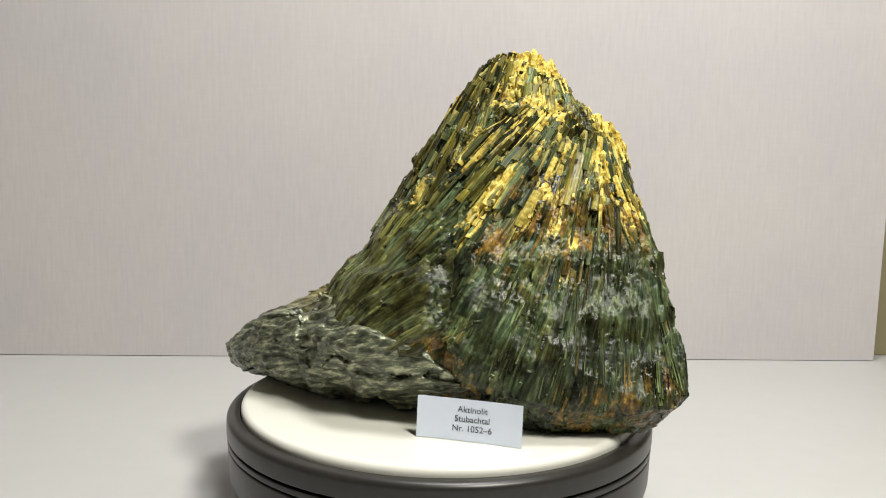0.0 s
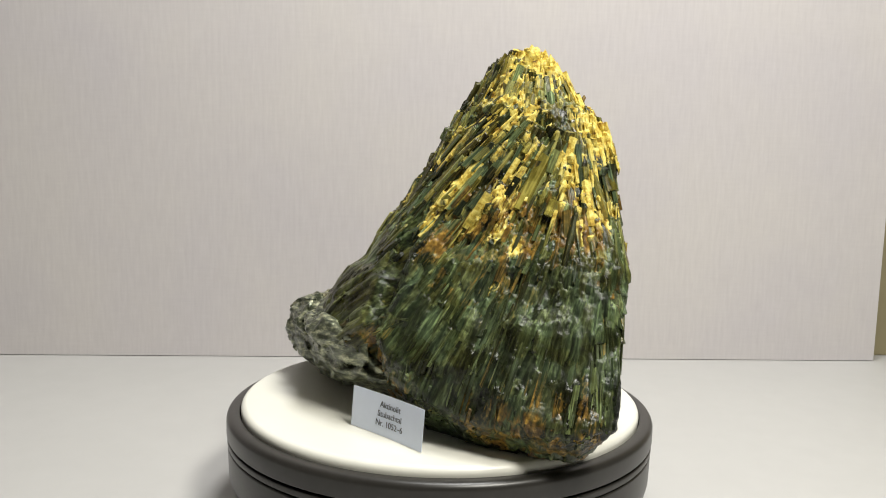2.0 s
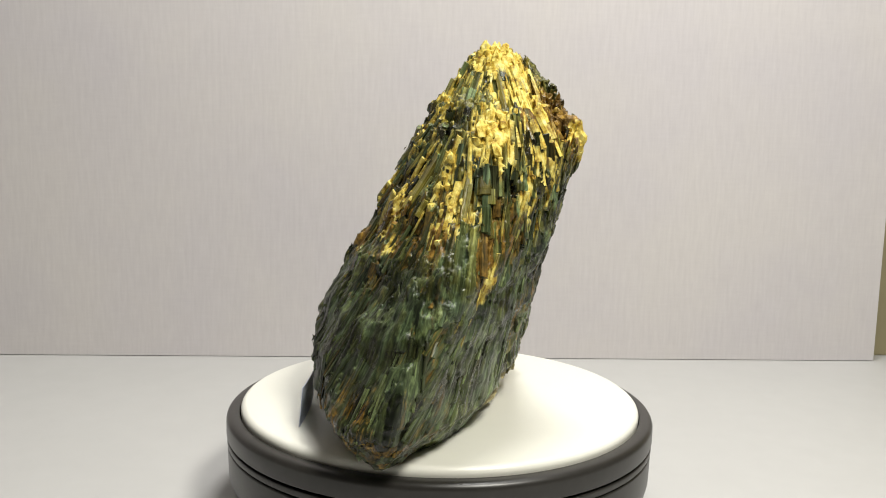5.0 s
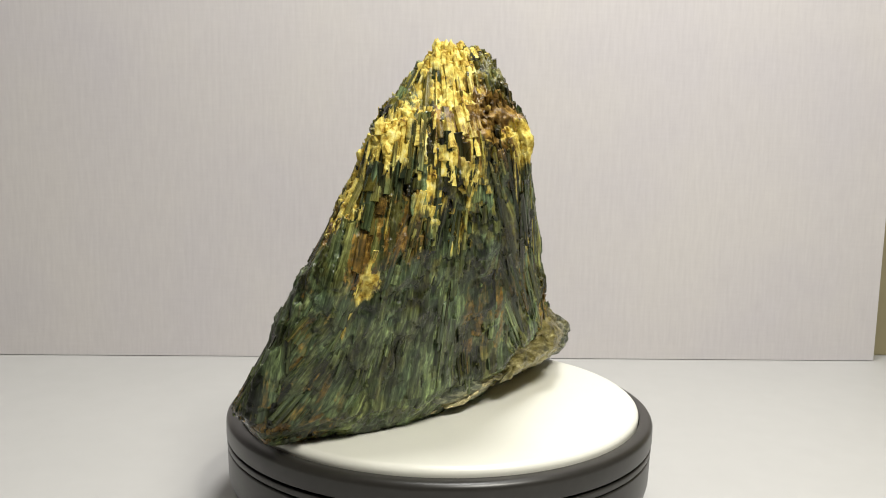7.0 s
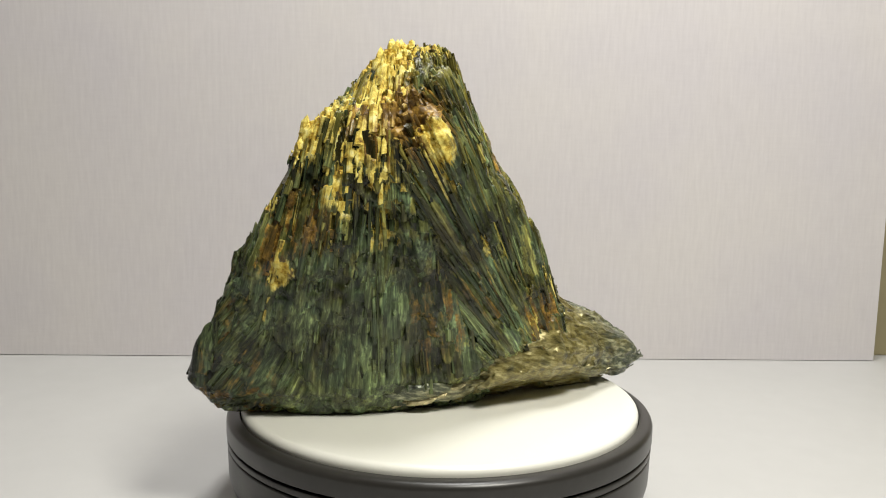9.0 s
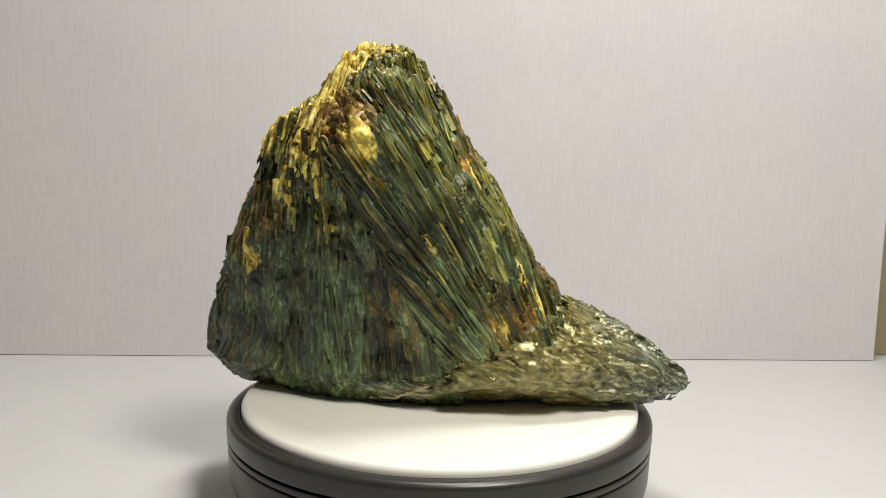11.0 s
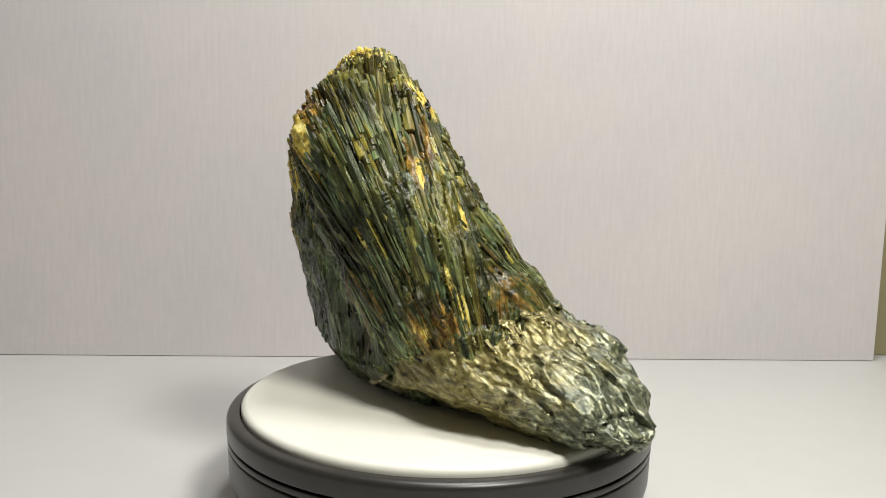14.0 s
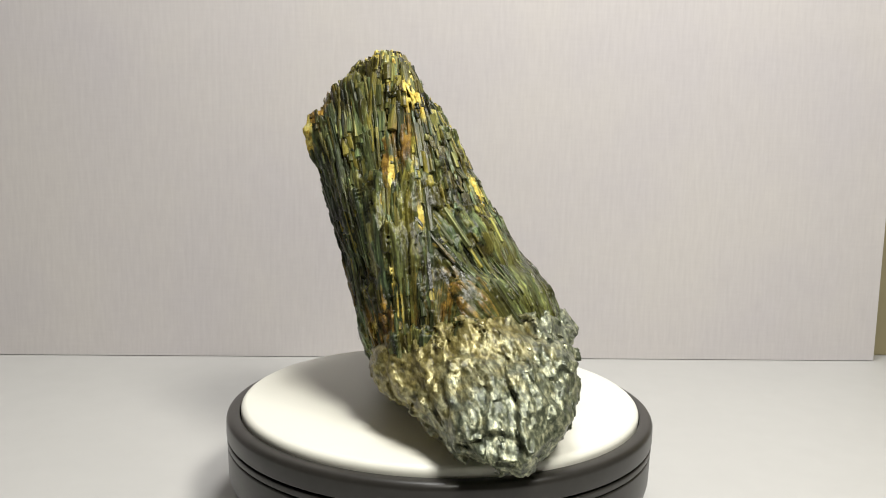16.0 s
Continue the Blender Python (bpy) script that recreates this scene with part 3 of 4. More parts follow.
def needle_places(count, rng, thick=1.0, lift=0.0):
    """Where needles lie: centre, axis, outward side, width and length in mm. Low down they are fine and
    even, on the slab long and straight, and high up thick, short and broken into steps."""
    p, n = skin(count, rng)
    axis, slab = needle_axis(p)
    lean = (axis * n).sum(1, keepdims=True)
    axis = unit(np.where(np.abs(lean) < 0.55, axis - n * lean * 0.85, axis) + rng.normal(0, 0.03, p.shape))
    high = coarseness(p)
    high = np.where(slab, 0.35 + 0.2 * high, high)
    step = bundle_step(p, axis)
    w = rng.uniform(0.6, 1.9, len(p)) * (0.8 + 1.2 * high) * rng.choice([0.6, 1.0, 1.4], len(p)) * thick
    ln = rng.uniform(14, 42, len(p)) * np.where(slab, 1.9, 1.15 - 0.55 * high) * rng.choice([0.4, 1.0, 1.4], len(p), p=[0.3, 0.5, 0.2])
    ripple = np.array([noise.noise(Vector(q) * 0.05) for q in p])
    centre = p + n * (lift - 0.5 - 0.9 * high + (0.22 + 1.8 * high) * step + 1.5 * ripple + rng.normal(0, 1, len(p)) * (0.18 + 0.42 * high))[:, None]
    # cut each needle where it would leave the mass, with bundles ending at their own levels
    run = np.linspace(-0.5, 0.5, 17)
    spots = centre[:, None] + axis[:, None] * (run[None, :, None] * ln[:, None, None])
    slack = np.clip(0.4 + 0.6 * step + rng.normal(0, 0.45, len(p)), -1.4, 1.4)
    inside = (union_depth(spots.reshape(-1, 3)).reshape(len(p), 17) < slack[:, None]) & (spots[:, :, 2] > 0.8)
    lo, hi = np.full(len(p), 8), np.full(len(p), 8)
    for k in range(8, 17):
        hi = np.where(inside[:, k] & (hi >= k - 1), k, hi)
        lo = np.where(inside[:, 16 - k] & (lo <= 17 - k), 16 - k, lo)
    middle = centre + axis * ((run[lo] + run[hi]) / 2 * ln)[:, None]
    ln = (run[hi] - run[lo]) * ln
    keep = inside[:, 8] & (ln > 2.5)
    return middle[keep], axis[keep], n[keep], w[keep], ln[keep]


def frames_for(axis, n, rng):
    side = unit(np.cross(axis, n) + rng.normal(0, 0.15, axis.shape))
    side = unit(side - axis * (side * axis).sum(1, keepdims=True))
    return side, np.cross(axis, side)


specimen = tagged(new("mineral_specimen"), "dark green needle crystal fan, yellow and rusty, on grey schist", "mineral specimen")


def hash01(cell, seed):
    """A random number, 0 to 1, for each row of whole numbers."""
    q = cell.astype(np.int64)
    h = (q[:, 0] * 73856093) ^ (q[:, 1] * 19349663) ^ (q[:, 2] * 83492791) ^ (seed * 2654435761)
    h = ((h ^ (h >> 13)) * 1274126177) & 0xFFFFFFFF
    h = ((h ^ (h >> 16)) * 2246822519) & 0xFFFFFFFF
    return ((h >> 8) & 0xFFFF) / 65535.0


def smooth_noise(p, seed):
    """Soft value noise, -1 to 1."""
    base = np.floor(p)
    t = p - base
    t = t * t * (3 - 2 * t)
    out = np.zeros(len(p))
    for k in range(8):
        corner = np.array((k & 1, k >> 1 & 1, k >> 2 & 1))
        weight = np.where(corner, t, 1 - t).prod(1)
        out += weight * hash01(base + corner, seed)
    return out * 2 - 1


def columns(p, seed):
    """The nearest of scattered seeds: its cell, the distance to it and how much farther the next one is."""
    base = np.floor(p)
    near, second = np.full(len(p), 9.0), np.full(len(p), 9.0)
    who = np.zeros_like(base)
    for k in range(27):
        cell = base + np.array((k % 3 - 1, k // 3 % 3 - 1, k // 9 - 1))
        spot = cell + np.stack([hash01(cell, seed + s) for s in (1, 2, 3)], 1)
        d = np.sqrt(((p - spot) ** 2).sum(1))
        closer = d < near
        second = np.where(closer, near, np.minimum(second, d))
        who[closer] = cell[closer]
        near = np.where(closer, d, near)
    return who, near, second - near


FOCI = (((45.0, 5.0, 235.0), 170.0), ((-62.0, 44.0, -38.0), 150.0), ((-105.0, -32.0, -22.0), 95.0), ((20.0, 24.0, 150.0), 150.0), ((92.0, -20.0, 205.0), 150.0))


def fan_coordinates(p):
    """Across and along the needles of the fan that each point belongs to."""
    axis, back = needle_axis(p)
    flat, along = np.zeros_like(p), np.zeros(len(p))
    side = unit(p - np.array(FOCI[2][0]))
    left = ~back & (np.abs(axis - side).sum(1) < 1e-6)
    corner = ~back & ~left & (np.abs(axis - unit(np.array(FOCI[3][0]) - p)).sum(1) < 1e-6)
    front = ~back & ~left & (np.abs(axis - unit(np.array(FOCI[4][0]) - p)).sum(1) < 1e-6)
    for k, chosen in enumerate((~back & ~left & ~corner & ~front, back, left, corner, front)):
        d = p[chosen] - np.array(FOCI[k][0])
        flat[chosen] = unit(d) * FOCI[k][1] + 300 * k
        along[chosen] = np.linalg.norm(d, axis=1)
    high = coarseness(p)
    return flat, along, axis, back, np.where(back, 0.5 + 0.2 * high, high)


def needle_relief(p):
    """How far the packed needles stand out at each point, in mm, and a random number for each piece of needle."""
    flat, along, axis, back, high = fan_coordinates(p)
    who, d, gap = columns(flat / 3.0, 11)
    length = np.where(back, 58.0, 32.0 - 17.0 * high)
    piece = np.floor(along / length + hash01(who, 5))
    who[:, 2] += piece * 31
    level = hash01(who, 7) * 2 - 1
    big, _, _ = columns(flat / 8.5, 21)
    big[:, 2] += np.floor(along / (length * 1.7) + hash01(big, 6)) * 17
    step = hash01(big, 8) * 2 - 1
    out = (0.35 + 1.15 * high) * level + (0.3 + 1.5 * high) * step
    out += (0.25 + 0.45 * high) * np.clip(gap * 2.2, 0, 1) - 1.1 * high - 0.2 + 1.0 * np.clip((115 - p[:, 2]) / 40, 0, 1)
    fine, _, fine_gap = columns(flat / 1.25, 33)
    out += (0.28 + 0.15 * high) * (np.clip(fine_gap * 2, 0, 1) - 0.5 + 0.6 * (hash01(fine, 9) - 0.5))
    out += 1.6 * smooth_noise(p / 17.0, 3) + 0.7 * smooth_noise(p / 5.0, 4) * (0.25 + 0.9 * high) + (0.1 + 0.25 * high) * smooth_noise(p / 1.9, 14)
    return out, np.stack([hash01(who, 51), hash01(who, 52), hash01(who, 53)], 1), axis, flat, along


def smooth_min(a, b, k):
    h = np.clip(0.5 + 0.5 * (b - a) / k, 0, 1)
    return b * (1 - h) + a * h - k * h * (1 - h)


def tongue_depth(p):
    masses = SCHIST_BLOCKS
    out = depth_in(p, masses[0])
    for m in masses[1:]:
        out = smooth_min(out, depth_in(p, m), 5.0)
    return out


def grown_surface(low, high, pitch, depth, relief):
    """Quads over the zero level of a depth less their relief, by averaging each cell's crossings."""
    axes = [np.arange(a, b, pitch) for a, b in zip(low, high)]
    shape = tuple(len(a) for a in axes)
    field = np.empty(shape, np.float32)
    for k, x in enumerate(axes[0]):
        gy, gz = np.meshgrid(axes[1], axes[2], indexing="ij")
        q = np.stack([np.full(gy.size, x), gy.ravel(), gz.ravel()], 1)
        field[k] = depth(q).reshape(gy.shape)
    band = np.argwhere(np.abs(field) < 5.0)
    q = np.array(low) + band * pitch
    value = np.maximum(field[tuple(band.T)] - relief(q), 0.3 - q[:, 2])
    field[tuple(band.T)] = value
    inside = field < 0
    cells = np.zeros(tuple(s - 1 for s in shape), np.uint8)
    corners = [(k & 1, k >> 1 & 1, k >> 2 & 1) for k in range(8)]
    for a, b, d in corners:
        cells += inside[a:a + shape[0] - 1, b:b + shape[1] - 1, d:d + shape[2] - 1]
    active = np.argwhere((cells > 0) & (cells < 8))
    index = np.full(cells.shape, -1, np.int64)
    index[tuple(active.T)] = np.arange(len(active))
    total, count = np.zeros((len(active), 3)), np.zeros(len(active))
    for m in range(8):
        for n in range(m + 1, 8):
            a, b = np.array(corners[m]), np.array(corners[n])
            if np.abs(a - b).sum() != 1:
                continue
            fa, fb = field[tuple((active + a).T)], field[tuple((active + b).T)]
            cut = (fa < 0) != (fb < 0)
            t = np.where(cut, fa / np.where(cut, fa - fb, 1), 0)
            total += np.where(cut[:, None], a + (b - a) * t[:, None], 0)
            count += cut
    verts = np.array(low) + (active + total / count[:, None]) * pitch
    faces = []
    for ax in range(3):
        u, w = (ax + 1) % 3, (ax + 2) % 3
        first = np.take(inside, range(shape[ax] - 1), ax)
        last = np.take(inside, range(1, shape[ax]), ax)
        edge = np.argwhere(first != last)
        edge = edge[(edge[:, u] > 0) & (edge[:, w] > 0) & (edge[:, u] < shape[u] - 1) & (edge[:, w] < shape[w] - 1)]
        eu, ew = np.eye(3, dtype=int)[u], np.eye(3, dtype=int)[w]
        quad = np.stack([index[tuple((edge - s).T)] for s in (eu * 0, eu, eu + ew, ew)], 1)
        flip = ~first[tuple(edge.T)]
        quad[flip] = quad[flip][:, ::-1]
        faces.append(quad)
    return verts, np.vstack(faces)


def skin_object(name, verts, faces, mat, tone, grain):
    me = mesh_from(name, verts * MM, faces.tolist(), mat, tone)
    a = me.attributes.new("grain", "FLOAT_VECTOR", "POINT")
    a.data.foreach_set("vector", np.ascontiguousarray(grain * MM, np.float32).ravel())
    me.polygons.foreach_set("use_smooth", [True] * len(me.polygons))
    ob = new(name, me)
    ob.parent = specimen
    return ob


def crystal_mass():
    """The packed needles as one grown body."""
    verts, faces = grown_surface((-70, -82, -1), (114, 60, 168), 0.85, body_depth, lambda q: needle_relief(q)[0])
    _, jitter, axis, flat, along = needle_relief(verts - 0.4 * unit(verts - np.array((25.0, 0.0, 50.0))))
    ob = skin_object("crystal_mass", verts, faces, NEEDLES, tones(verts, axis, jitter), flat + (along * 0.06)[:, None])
    tagged(ob, "packed dark green needles with yellow coats")


crystal_mass()


def loose_needles():
    """Needles that stand out from the mass, too many to count."""
    rng = np.random.default_rng(11)
    centre, axis, n, w, ln = needle_places(7600, rng, 1.0, 0.5)
    side, up = frames_for(axis, n, rng)
    keep = needle_axis(centre)[1] | (rng.random(len(centre)) < np.clip((centre[:, 2] + 5) / 80, 0.4, 1))
    centre, axis, side, up, w, ln = centre[keep], axis[keep], side[keep], up[keep], w[keep], ln[keep]
    shapes = [needle_shape(rng) for _ in range(40)]
    verts, faces, grain = [], [], []
    jitter = rng.random((len(centre), 3))
    for k in range(len(centre)):
        s = shapes[k % 40]
        verts.append(centre[k] + s[:, :1] * w[k] * side[k] + s[:, 1:2] * w[k] * up[k] + s[:, 2:] * ln[k] * axis[k])
        around = np.tile(np.arange(SIDES), 2) * w[k] * 0.5
        grain.append(np.stack([around + rng.random() * 300, around * 0 + rng.random() * 300, s[:, 2] * ln[k] * 0.06], 1))
        faces += [tuple(2 * SIDES * k + i for i in f) for f in NEEDLE_FACES]
    v = np.vstack(verts)
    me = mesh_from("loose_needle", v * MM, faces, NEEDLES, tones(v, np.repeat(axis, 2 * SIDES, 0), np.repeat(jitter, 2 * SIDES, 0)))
    a = me.attributes.new("grain", "FLOAT_VECTOR", "POINT")
    a.data.foreach_set("vector", np.ascontiguousarray(np.vstack(grain) * MM, np.float32).ravel())
    ob = new("loose_needle", me)
    ob.parent = specimen
    tagged(ob, "thin broken needles standing out from the mass", kind="stuff")


loose_needles()


def crumbs():
    """Broken grains and yellow crust between the needles, thickest where the coats are."""
    rng = np.random.default_rng(23)
    p, n = skin(15000, rng)
    axis, _ = needle_axis(p)
    coat = np.maximum(reach(p, axis, YELLOW), 0.7 * reach(p, axis, RUST))
    keep = rng.random(len(p)) < 0.006 + 0.32 * coat ** 1.5 + 0.06 * (p[:, 2] > 85)
    p, n, axis, coat = p[keep], n[keep], axis[keep], coat[keep]
    step = bundle_step(p, axis)
    centre = p + n * (-1.6 + 1.3 * step + 0.9 * coat + rng.normal(0, 0.5, len(p)))[:, None]
    size = rng.uniform(0.4, 1.6, len(p)) * (0.7 + 0.8 * coat)
    ball = bmesh.new()
    bmesh.ops.create_icosphere(ball, subdivisions=1, radius=1.0)
    ball.verts.index_update()
    unit_v = np.array([v.co[:] for v in ball.verts])
    unit_f = [tuple(v.index for v in f.verts) for f in ball.faces]
    ball.free()
    verts, faces = [], []
    for k in range(len(p)):
        s = unit_v * size[k] * rng.uniform(0.55, 1.25, (len(unit_v), 1))
        s = s + axis[k] * (s @ axis[k])[:, None] * rng.uniform(0, 1.2)
        v = centre[k] + s
        v[:, 2] = np.maximum(v[:, 2], 0.3)
        verts.append(v)
        faces += [tuple(k * len(unit_v) + i for i in f) for f in unit_f]
    v = np.vstack(verts)
    rep = len(unit_v)
    jitter = np.repeat(rng.random((len(p), 3)), rep, 0)
    tone = tones(v, np.repeat(axis, rep, 0), jitter)
    tone[:, 0] = np.clip(tone[:, 0] * 1.12 + 0.06, 0, 1)
    me = mesh_from("crust", v * MM, faces, NEEDLES, tone)
    a = me.attributes.new("grain", "FLOAT_VECTOR", "POINT")
    a.data.foreach_set("vector", np.ascontiguousarray(v * MM, np.float32).ravel())
    ob = new("crust", me)
    ob.parent = specimen
    tagged(ob, "crumbly yellow and rust-brown crust", kind="stuff")


crumbs()


def single_crystals():
    """The thick crystals that stand out one by one."""
    rng = np.random.default_rng(41)
    centre, axis, n, w, ln = needle_places(1000, rng, 1.35, 0.5)
    side, up = frames_for(axis, n, rng)
    pool = {}
    for kind, mat in SINGLE.items():
        pool[kind] = []
        for _ in range(5):
            s = needle_shape(rng)
            around = np.tile(np.arange(SIDES), 2) * 1.6
            me = mesh_from("crystal", s * np.array((3.4, 3.4, 28)) * MM, NEEDLE_FACES, mat)
            grain = np.stack([around + rng.random() * 300, around * 0 + rng.random() * 300, s[:, 2] * 28 * 0.06], 1)
            a = me.attributes.new("grain", "FLOAT_VECTOR", "POINT")
            a.data.foreach_set("vector", np.ascontiguousarray(grain * MM, np.float32).ravel())
            pool[kind].append(me)
    yellow, rust = reach(centre, axis, YELLOW), reach(centre, axis, RUST)
    for k in range(min(300, len(centre))):
        dice = rng.random()
        if centre[k, 2] < 72 and yellow[k] < 0.5:
            dice = 0.3 + 0.3 * dice
        kind = ("yellow" if dice < yellow[k] * 0.75 else "rusty" if dice < 0.2 + 0.5 * rust[k] * rust[k] and rust[k] > 0.3
                else "olive" if dice > 0.72 - 0.25 * (centre[k, 2] > 95) else "green")
        ob = new("crystal", pool[kind][k % 5])
        ob.parent = specimen
        turn = Matrix((side[k], up[k], axis[k])).transposed()
        ob.matrix_local = Matrix.LocRotScale(Vector(centre[k]) * MM, turn.to_quaternion(), Vector((w[k] / 3.4, w[k] / 3.4, ln[k] / 28)))


single_crystals()


RUN = np.array((-0.877, 0.420, -0.233)) / np.linalg.norm((-0.877, 0.420, -0.233))


def sheet_relief(p):
    """Folded sheets of schist that run along the tongue."""
    s = p - RUN * (p @ RUN)[:, None] * 0.78
    bent = s + 2.5 * np.stack([smooth_noise(p / 9.0, k) for k in (61, 62, 63)], 1)
    who, _, gap = columns(bent / 5.5, 41)
    out = 2.6 * smooth_noise(p / 20.0, 31) + 0.9 * (0.5 - np.abs(smooth_noise(bent / 6.0, 32))) + 0.5 * (0.5 - np.abs(smooth_noise(bent / 2.6, 33)))
    facet, _, _ = columns(bent / 11.0, 47)
    tilt = np.stack([hash01(facet, k) for k in (43, 44, 45)], 1) - 0.5
    out = 0.75 * out + np.clip(((bent / 11.0 - facet - 0.5) * tilt).sum(1) * 7.0, -2.6, 2.6)
    return 0.75 * out + 0.9 * (hash01(who, 42) - 0.5) + 0.7 * np.clip(gap * 3, 0, 1) + 0.35 * smooth_noise(s / 1.3, 34) + 0.7 * (0.4 - np.abs(smooth_noise((p - RUN * (p @ RUN)[:, None] * 0.9) / 2.2, 35))) + 0.2 * smooth_noise(p / 2.2, 36) - 0.6


def schist_tongue():
    rng = np.random.default_rng(5)
    v, faces = grown_surface((-125, -66, -1), (66, 70, 58), 0.85, tongue_depth, sheet_relief)

    def film(v):
        ochre = np.clip(0.78 - np.hypot(v[:, 0] + 30, v[:, 1] - 24) / 100 - 0.14 * (v[:, 1] < -5), 0.04, 0.66)
        return np.stack([ochre, ochre, ochre], 1)

    run = RUN
    tagged(skin_object("schist_tongue", v, faces, SCHIST, film(v), v), "grey-green glittering mica schist with ochre films")
    # small loose flakes on it
    p, n = (np.vstack(q) for q in zip(*(surface_points(m, 60, rng) for m in SCHIST_BLOCKS)))
    clear = np.all([depth_in(p, m) > -0.5 for m in SCHIST_BLOCKS], 0) & (body_depth(p) > 0) & (p[:, 2] > 2)
    p, n = p[clear], n[clear]
    along = unit(np.array(run) + rng.normal(0, 0.3, p.shape))
    along = unit(along - n * (along * n).sum(1, keepdims=True) * 0.9)
    cross = unit(np.cross(n, along) + rng.normal(0, 0.2, p.shape))
    up = np.cross(along, cross)
    verts, faces, at = [], [], 0
    for k in range(len(p)):
        c = 6
        a = np.arange(c) * 2 * math.pi / c + rng.uniform(-0.4, 0.4, c)
        ln, wd, th = rng.uniform(1.0, 4.0), rng.uniform(0.4, 1.3), rng.uniform(0.15, 0.35)
        ring = np.cos(a)[:, None] * ln * along[k] + np.sin(a)[:, None] * wd * cross[k]
        mid = p[k] + n[k] * rng.uniform(-1.5, 0.4)
        w = np.vstack([mid + ring - up[k] * th, mid + ring * 0.8 + up[k] * th])
        w[:, 2] = np.maximum(w[:, 2], 0.3)
        verts.append(w)
        faces += [(at + i, at + (i + 1) % c, at + c + (i + 1) % c, at + c + i) for i in range(c)]
        faces += [tuple(at + i for i in range(c))[::-1], tuple(at + c + i for i in range(c))]
        at += 2 * c
    w = np.vstack(verts)
    ob = new("mica_scatter", mesh_from("mica_scatter", w * MM, faces, SCHIST, film(w)))
    ob.parent = specimen
    tagged(ob, "small silvery mica flakes", kind="stuff")


schist_tongue()


def mica_sheets():
    """Overlapping pale plates along the foot of the crystals."""
    rng = np.random.default_rng(77)
    run = Vector((-0.60, 0.75, 0.20)).normalized()
    out = Vector((0.62, 0.46, 0.60))
    out = (out - run * out.dot(run)).normalized()
    up = out.cross(run)
    if up.z < 0:
        up = -up
    for along, rise, wide, tall, lift in ((-12, -2, 9, 4, -1.0), (-4, 1, 17, 7, 0.8), (6, 0, 14, 6, 0.2), (15, 2, 13, 5, 0.9), (1, -3, 12, 4, 0.8), (24, 6, 11, 4, 0.6)):
        mid = Vector((27.2, 11.5, 8)) + run * along + up * rise + out * lift
        bm = bmesh.new()
        count = 15
        rings = []
        for level, grow in ((-0.35, 1.0), (0.1, 0.97), (0.45, 0.7)):
            ring = []
            for k in range(count):
                a = 2 * math.pi * k / count
                ragged = 1 + 0.28 * noise.noise(Vector((math.cos(a) * 2.3 + along, math.sin(a) * 2.3, 3.0)))
                q = mid + run * (math.cos(a) * wide * 0.6 * grow * ragged) + up * (math.sin(a) * tall * 0.6 * grow * ragged)
                q += out * (level + 1.1 * noise.noise(q * 0.16) + 0.5 * noise.noise(q * 0.4))
                q.z = max(q.z, 0.4)
                ring.append(bm.verts.new(q * MM))
            rings.append(ring)
        for lo, hi in zip(rings, rings[1:]):
            for k in range(count):
                bm.faces.new((lo[k], lo[(k + 1) % count], hi[(k + 1) % count], hi[k]))
        for ring in (rings[0], rings[-1]):
            centre = bm.verts.new(sum((v.co for v in ring), Vector()) / count)
            for k in range(count):
                bm.faces.new((ring[k], ring[(k + 1) % count], centre))
        bmesh.ops.recalc_face_normals(bm, faces=bm.faces[:])
        part("mica_sheet", bm, MICA, specimen, "thin pale gold sheet of mica")


mica_sheets()


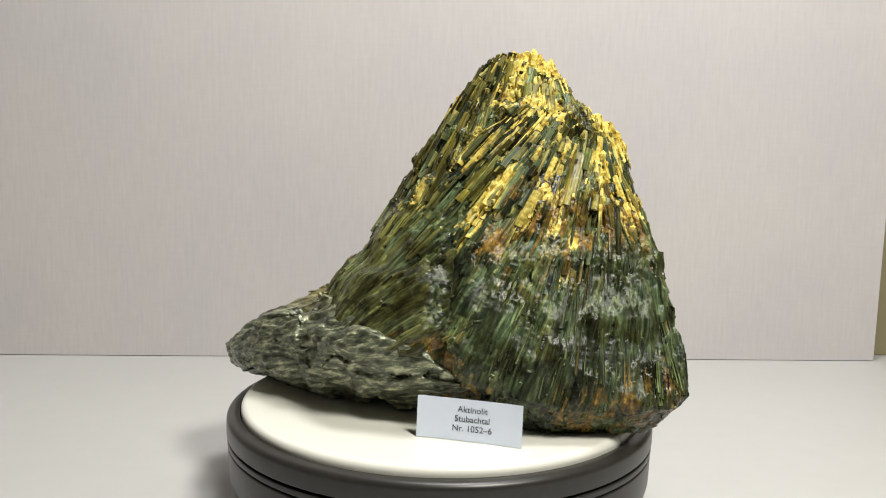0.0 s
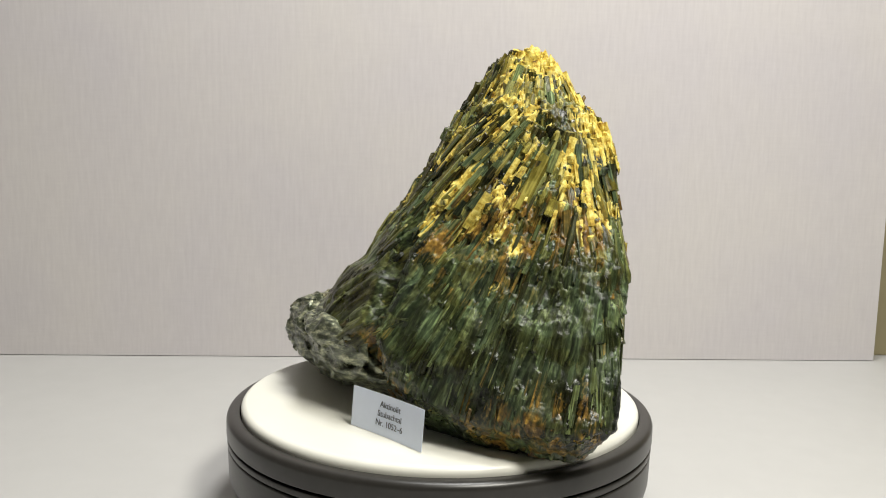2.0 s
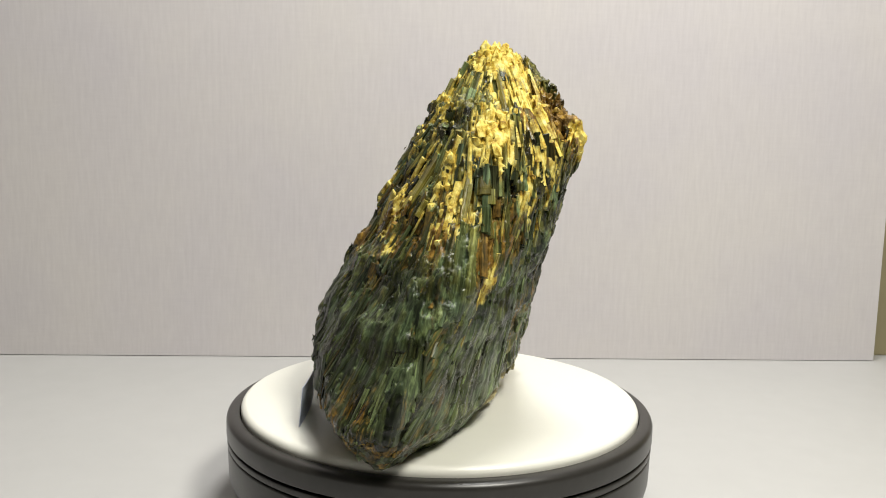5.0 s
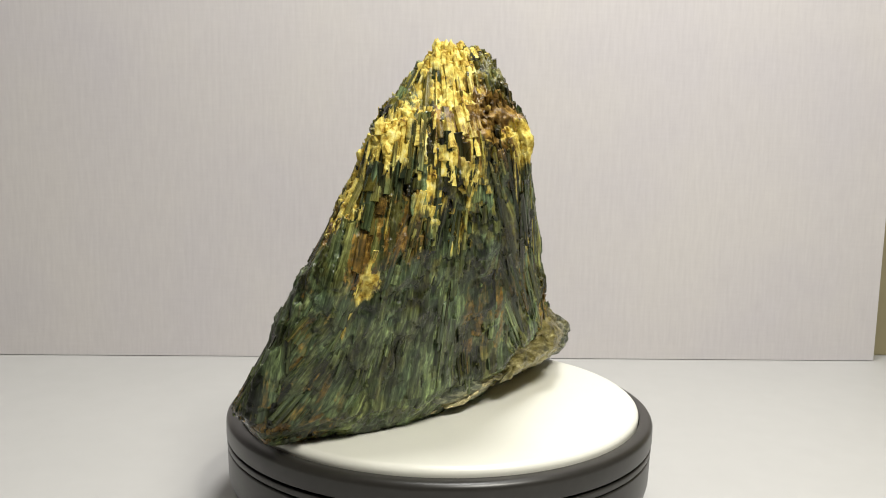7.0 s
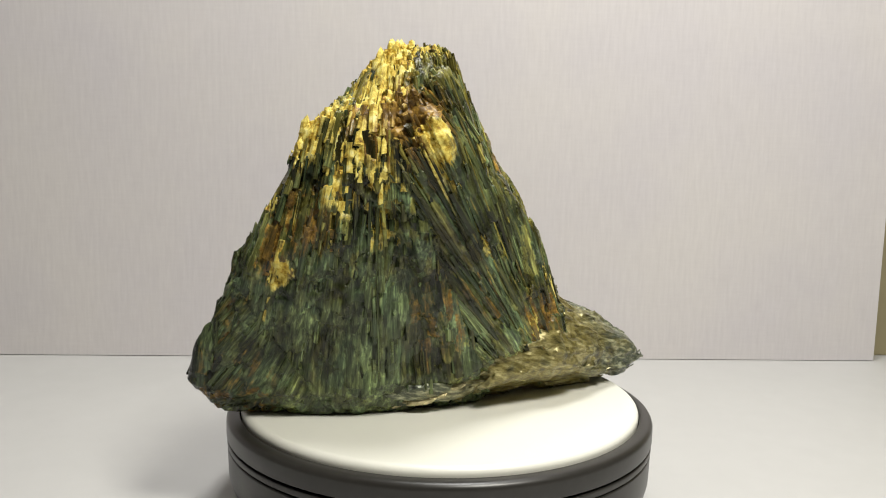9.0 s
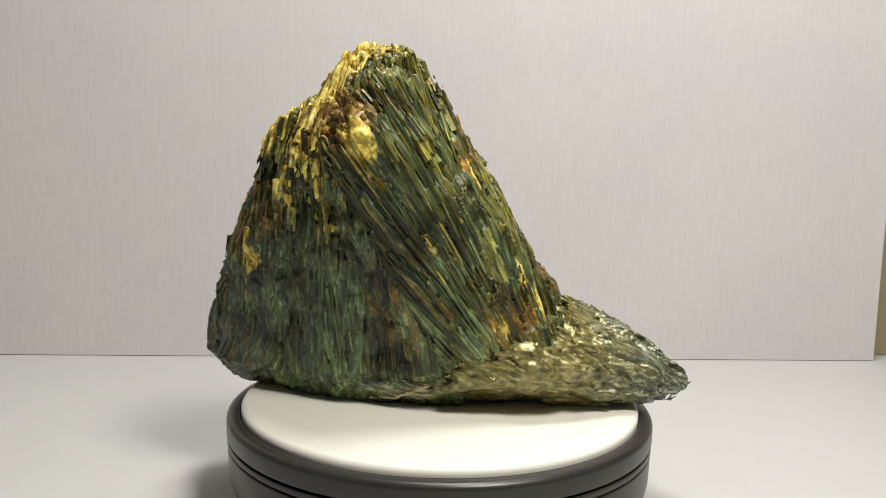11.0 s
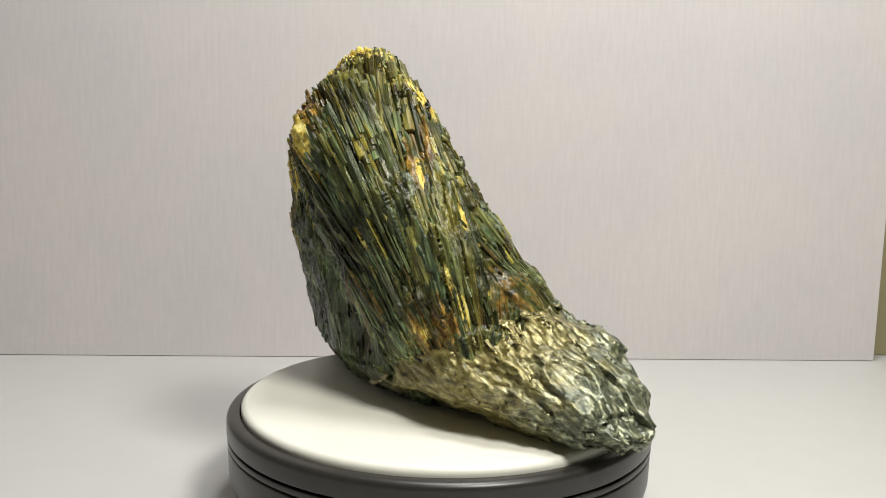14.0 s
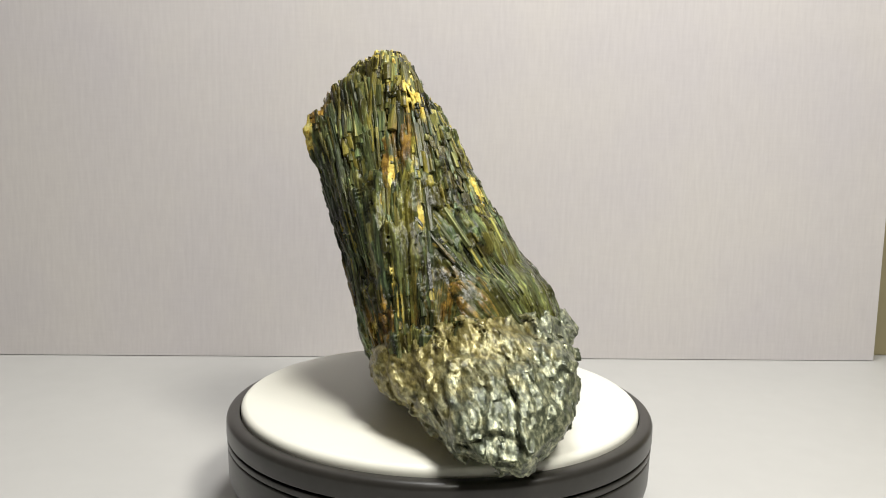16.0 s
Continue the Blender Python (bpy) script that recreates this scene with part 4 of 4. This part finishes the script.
# ---- the label card ----
def label_card():
    """A small printed card that stands on the platter and leans on the specimen."""
    card = tagged(new("label_card"), "small white printed card standing on the platter against the specimen", "label card")
    a, b = Vector((-9.2, -58.2, 0.15)) * MM, Vector((33.2, -70.4, 0.15)) * MM
    side = (b - a).normalized()
    up = (Vector((0, 0, 1)) * 17.0 + Vector((0.29, 0.95, 0)) * 1.5).normalized()
    out = side.cross(up).normalized()
    wide, tall = (b - a).length, 17.2 * MM
    m = Matrix.Translation((a + b) / 2) @ Matrix((side, up, out)).transposed().to_4x4()
    bm = bmesh.new()
    cols, thick = 14, 0.00022
    grid = {}
    for i in range(cols + 1):
        for j in range(5):
            for k in (0, 1):
                x, y = (i / cols - 0.5) * wide, j / 4 * tall
                grid[i, j, k] = bm.verts.new(m @ Vector((x, y, 0.0009 * (2 * i / cols - 1) ** 2 + thick * k)))
    for i in range(cols):
        for j in range(4):
            bm.faces.new([grid[q] for q in ((i, j, 1), (i + 1, j, 1), (i + 1, j + 1, 1), (i, j + 1, 1))])
            bm.faces.new([grid[q] for q in ((i, j, 0), (i, j + 1, 0), (i + 1, j + 1, 0), (i + 1, j, 0))])
        for j in (0, 4):
            bm.faces.new([grid[q] for q in ((i, j, 0), (i + 1, j, 0), (i + 1, j, 1), (i, j, 1))])
    for j in range(4):
        for i in (0, cols):
            bm.faces.new([grid[q] for q in ((i, j, 0), (i, j + 1, 0), (i, j + 1, 1), (i, j, 1))])
    bmesh.ops.recalc_face_normals(bm, faces=bm.faces[:])
    part("sheet", bm, CARD_WHITE, card, "white paper sheet", smooth=False)
    for text, y in (("Aktinolit", 0.0118), ("Stubachtal", 0.0079), ("Nr. 1052\u20136", 0.0040)):
        cu = bpy.data.curves.new("lettering", "FONT")
        cu.body, cu.size, cu.align_x, cu.extrude = text, 0.0036, "CENTER", 0.00004
        tmp = new("lettering", cu)
        me = bpy.data.meshes.new_from_object(tmp.evaluated_get(bpy.context.evaluated_depsgraph_get()))
        bpy.data.objects.remove(tmp)
        me.materials.clear()
        me.materials.append(INK)
        for v in me.vertices:
            bend = 0.0009 * (2 * (v.co.x + 0.0012) / wide) ** 2
            v.co = m @ Vector((v.co.x + 0.0012, v.co.y + y, v.co.z + thick + bend + 0.00012))
        ob = new("lettering", me)
        ob.parent = card
        tagged(ob, "black printed line of text")
    return card


card = label_card()


def motions():
    """The platter turns clockwise, nearly evenly, with the specimen and its card on it."""
    turns = [(0.0, 0.0), (0.5, 7.35), (1.0, 14.8), (1.5, 22.35), (2.0, 29.8), (2.5, 37.15), (3.0, 43.9), (3.5, 51.35), (4.0, 58.8), (4.5,
             66.15), (5.0, 73.5), (5.5, 80.85), (6.0, 88.2), (6.5, 95.55), (7.0, 102.9), (7.5, 110.25), (8.0, 117.6), (8.5, 124.95), (9.0,
             132.3), (9.5, 139.65), (10.0, 147.0), (10.5, 154.35), (11.0, 161.7), (11.5, 169.05), (12.0, 176.4), (12.5, 183.95), (13.0, 190.8),
             (13.5, 198.45), (14.0, 205.8), (14.5, 213.15), (15.0, 220.5), (15.5, 227.85), (16.0, 235.2)]
    rows = [(t, -a) for t, a in turns]
    walk(specimen, [(t, pose(0, 0, 0, 0, 0, a)) for t, a in rows])
    walk(card, [(t, pose(0, 0, 0, 0, 0, a)) for t, a in rows])
    walk(platter, [(t, pose(0, 0, 0, 0, 0, a)) for t, a in rows])


motions()
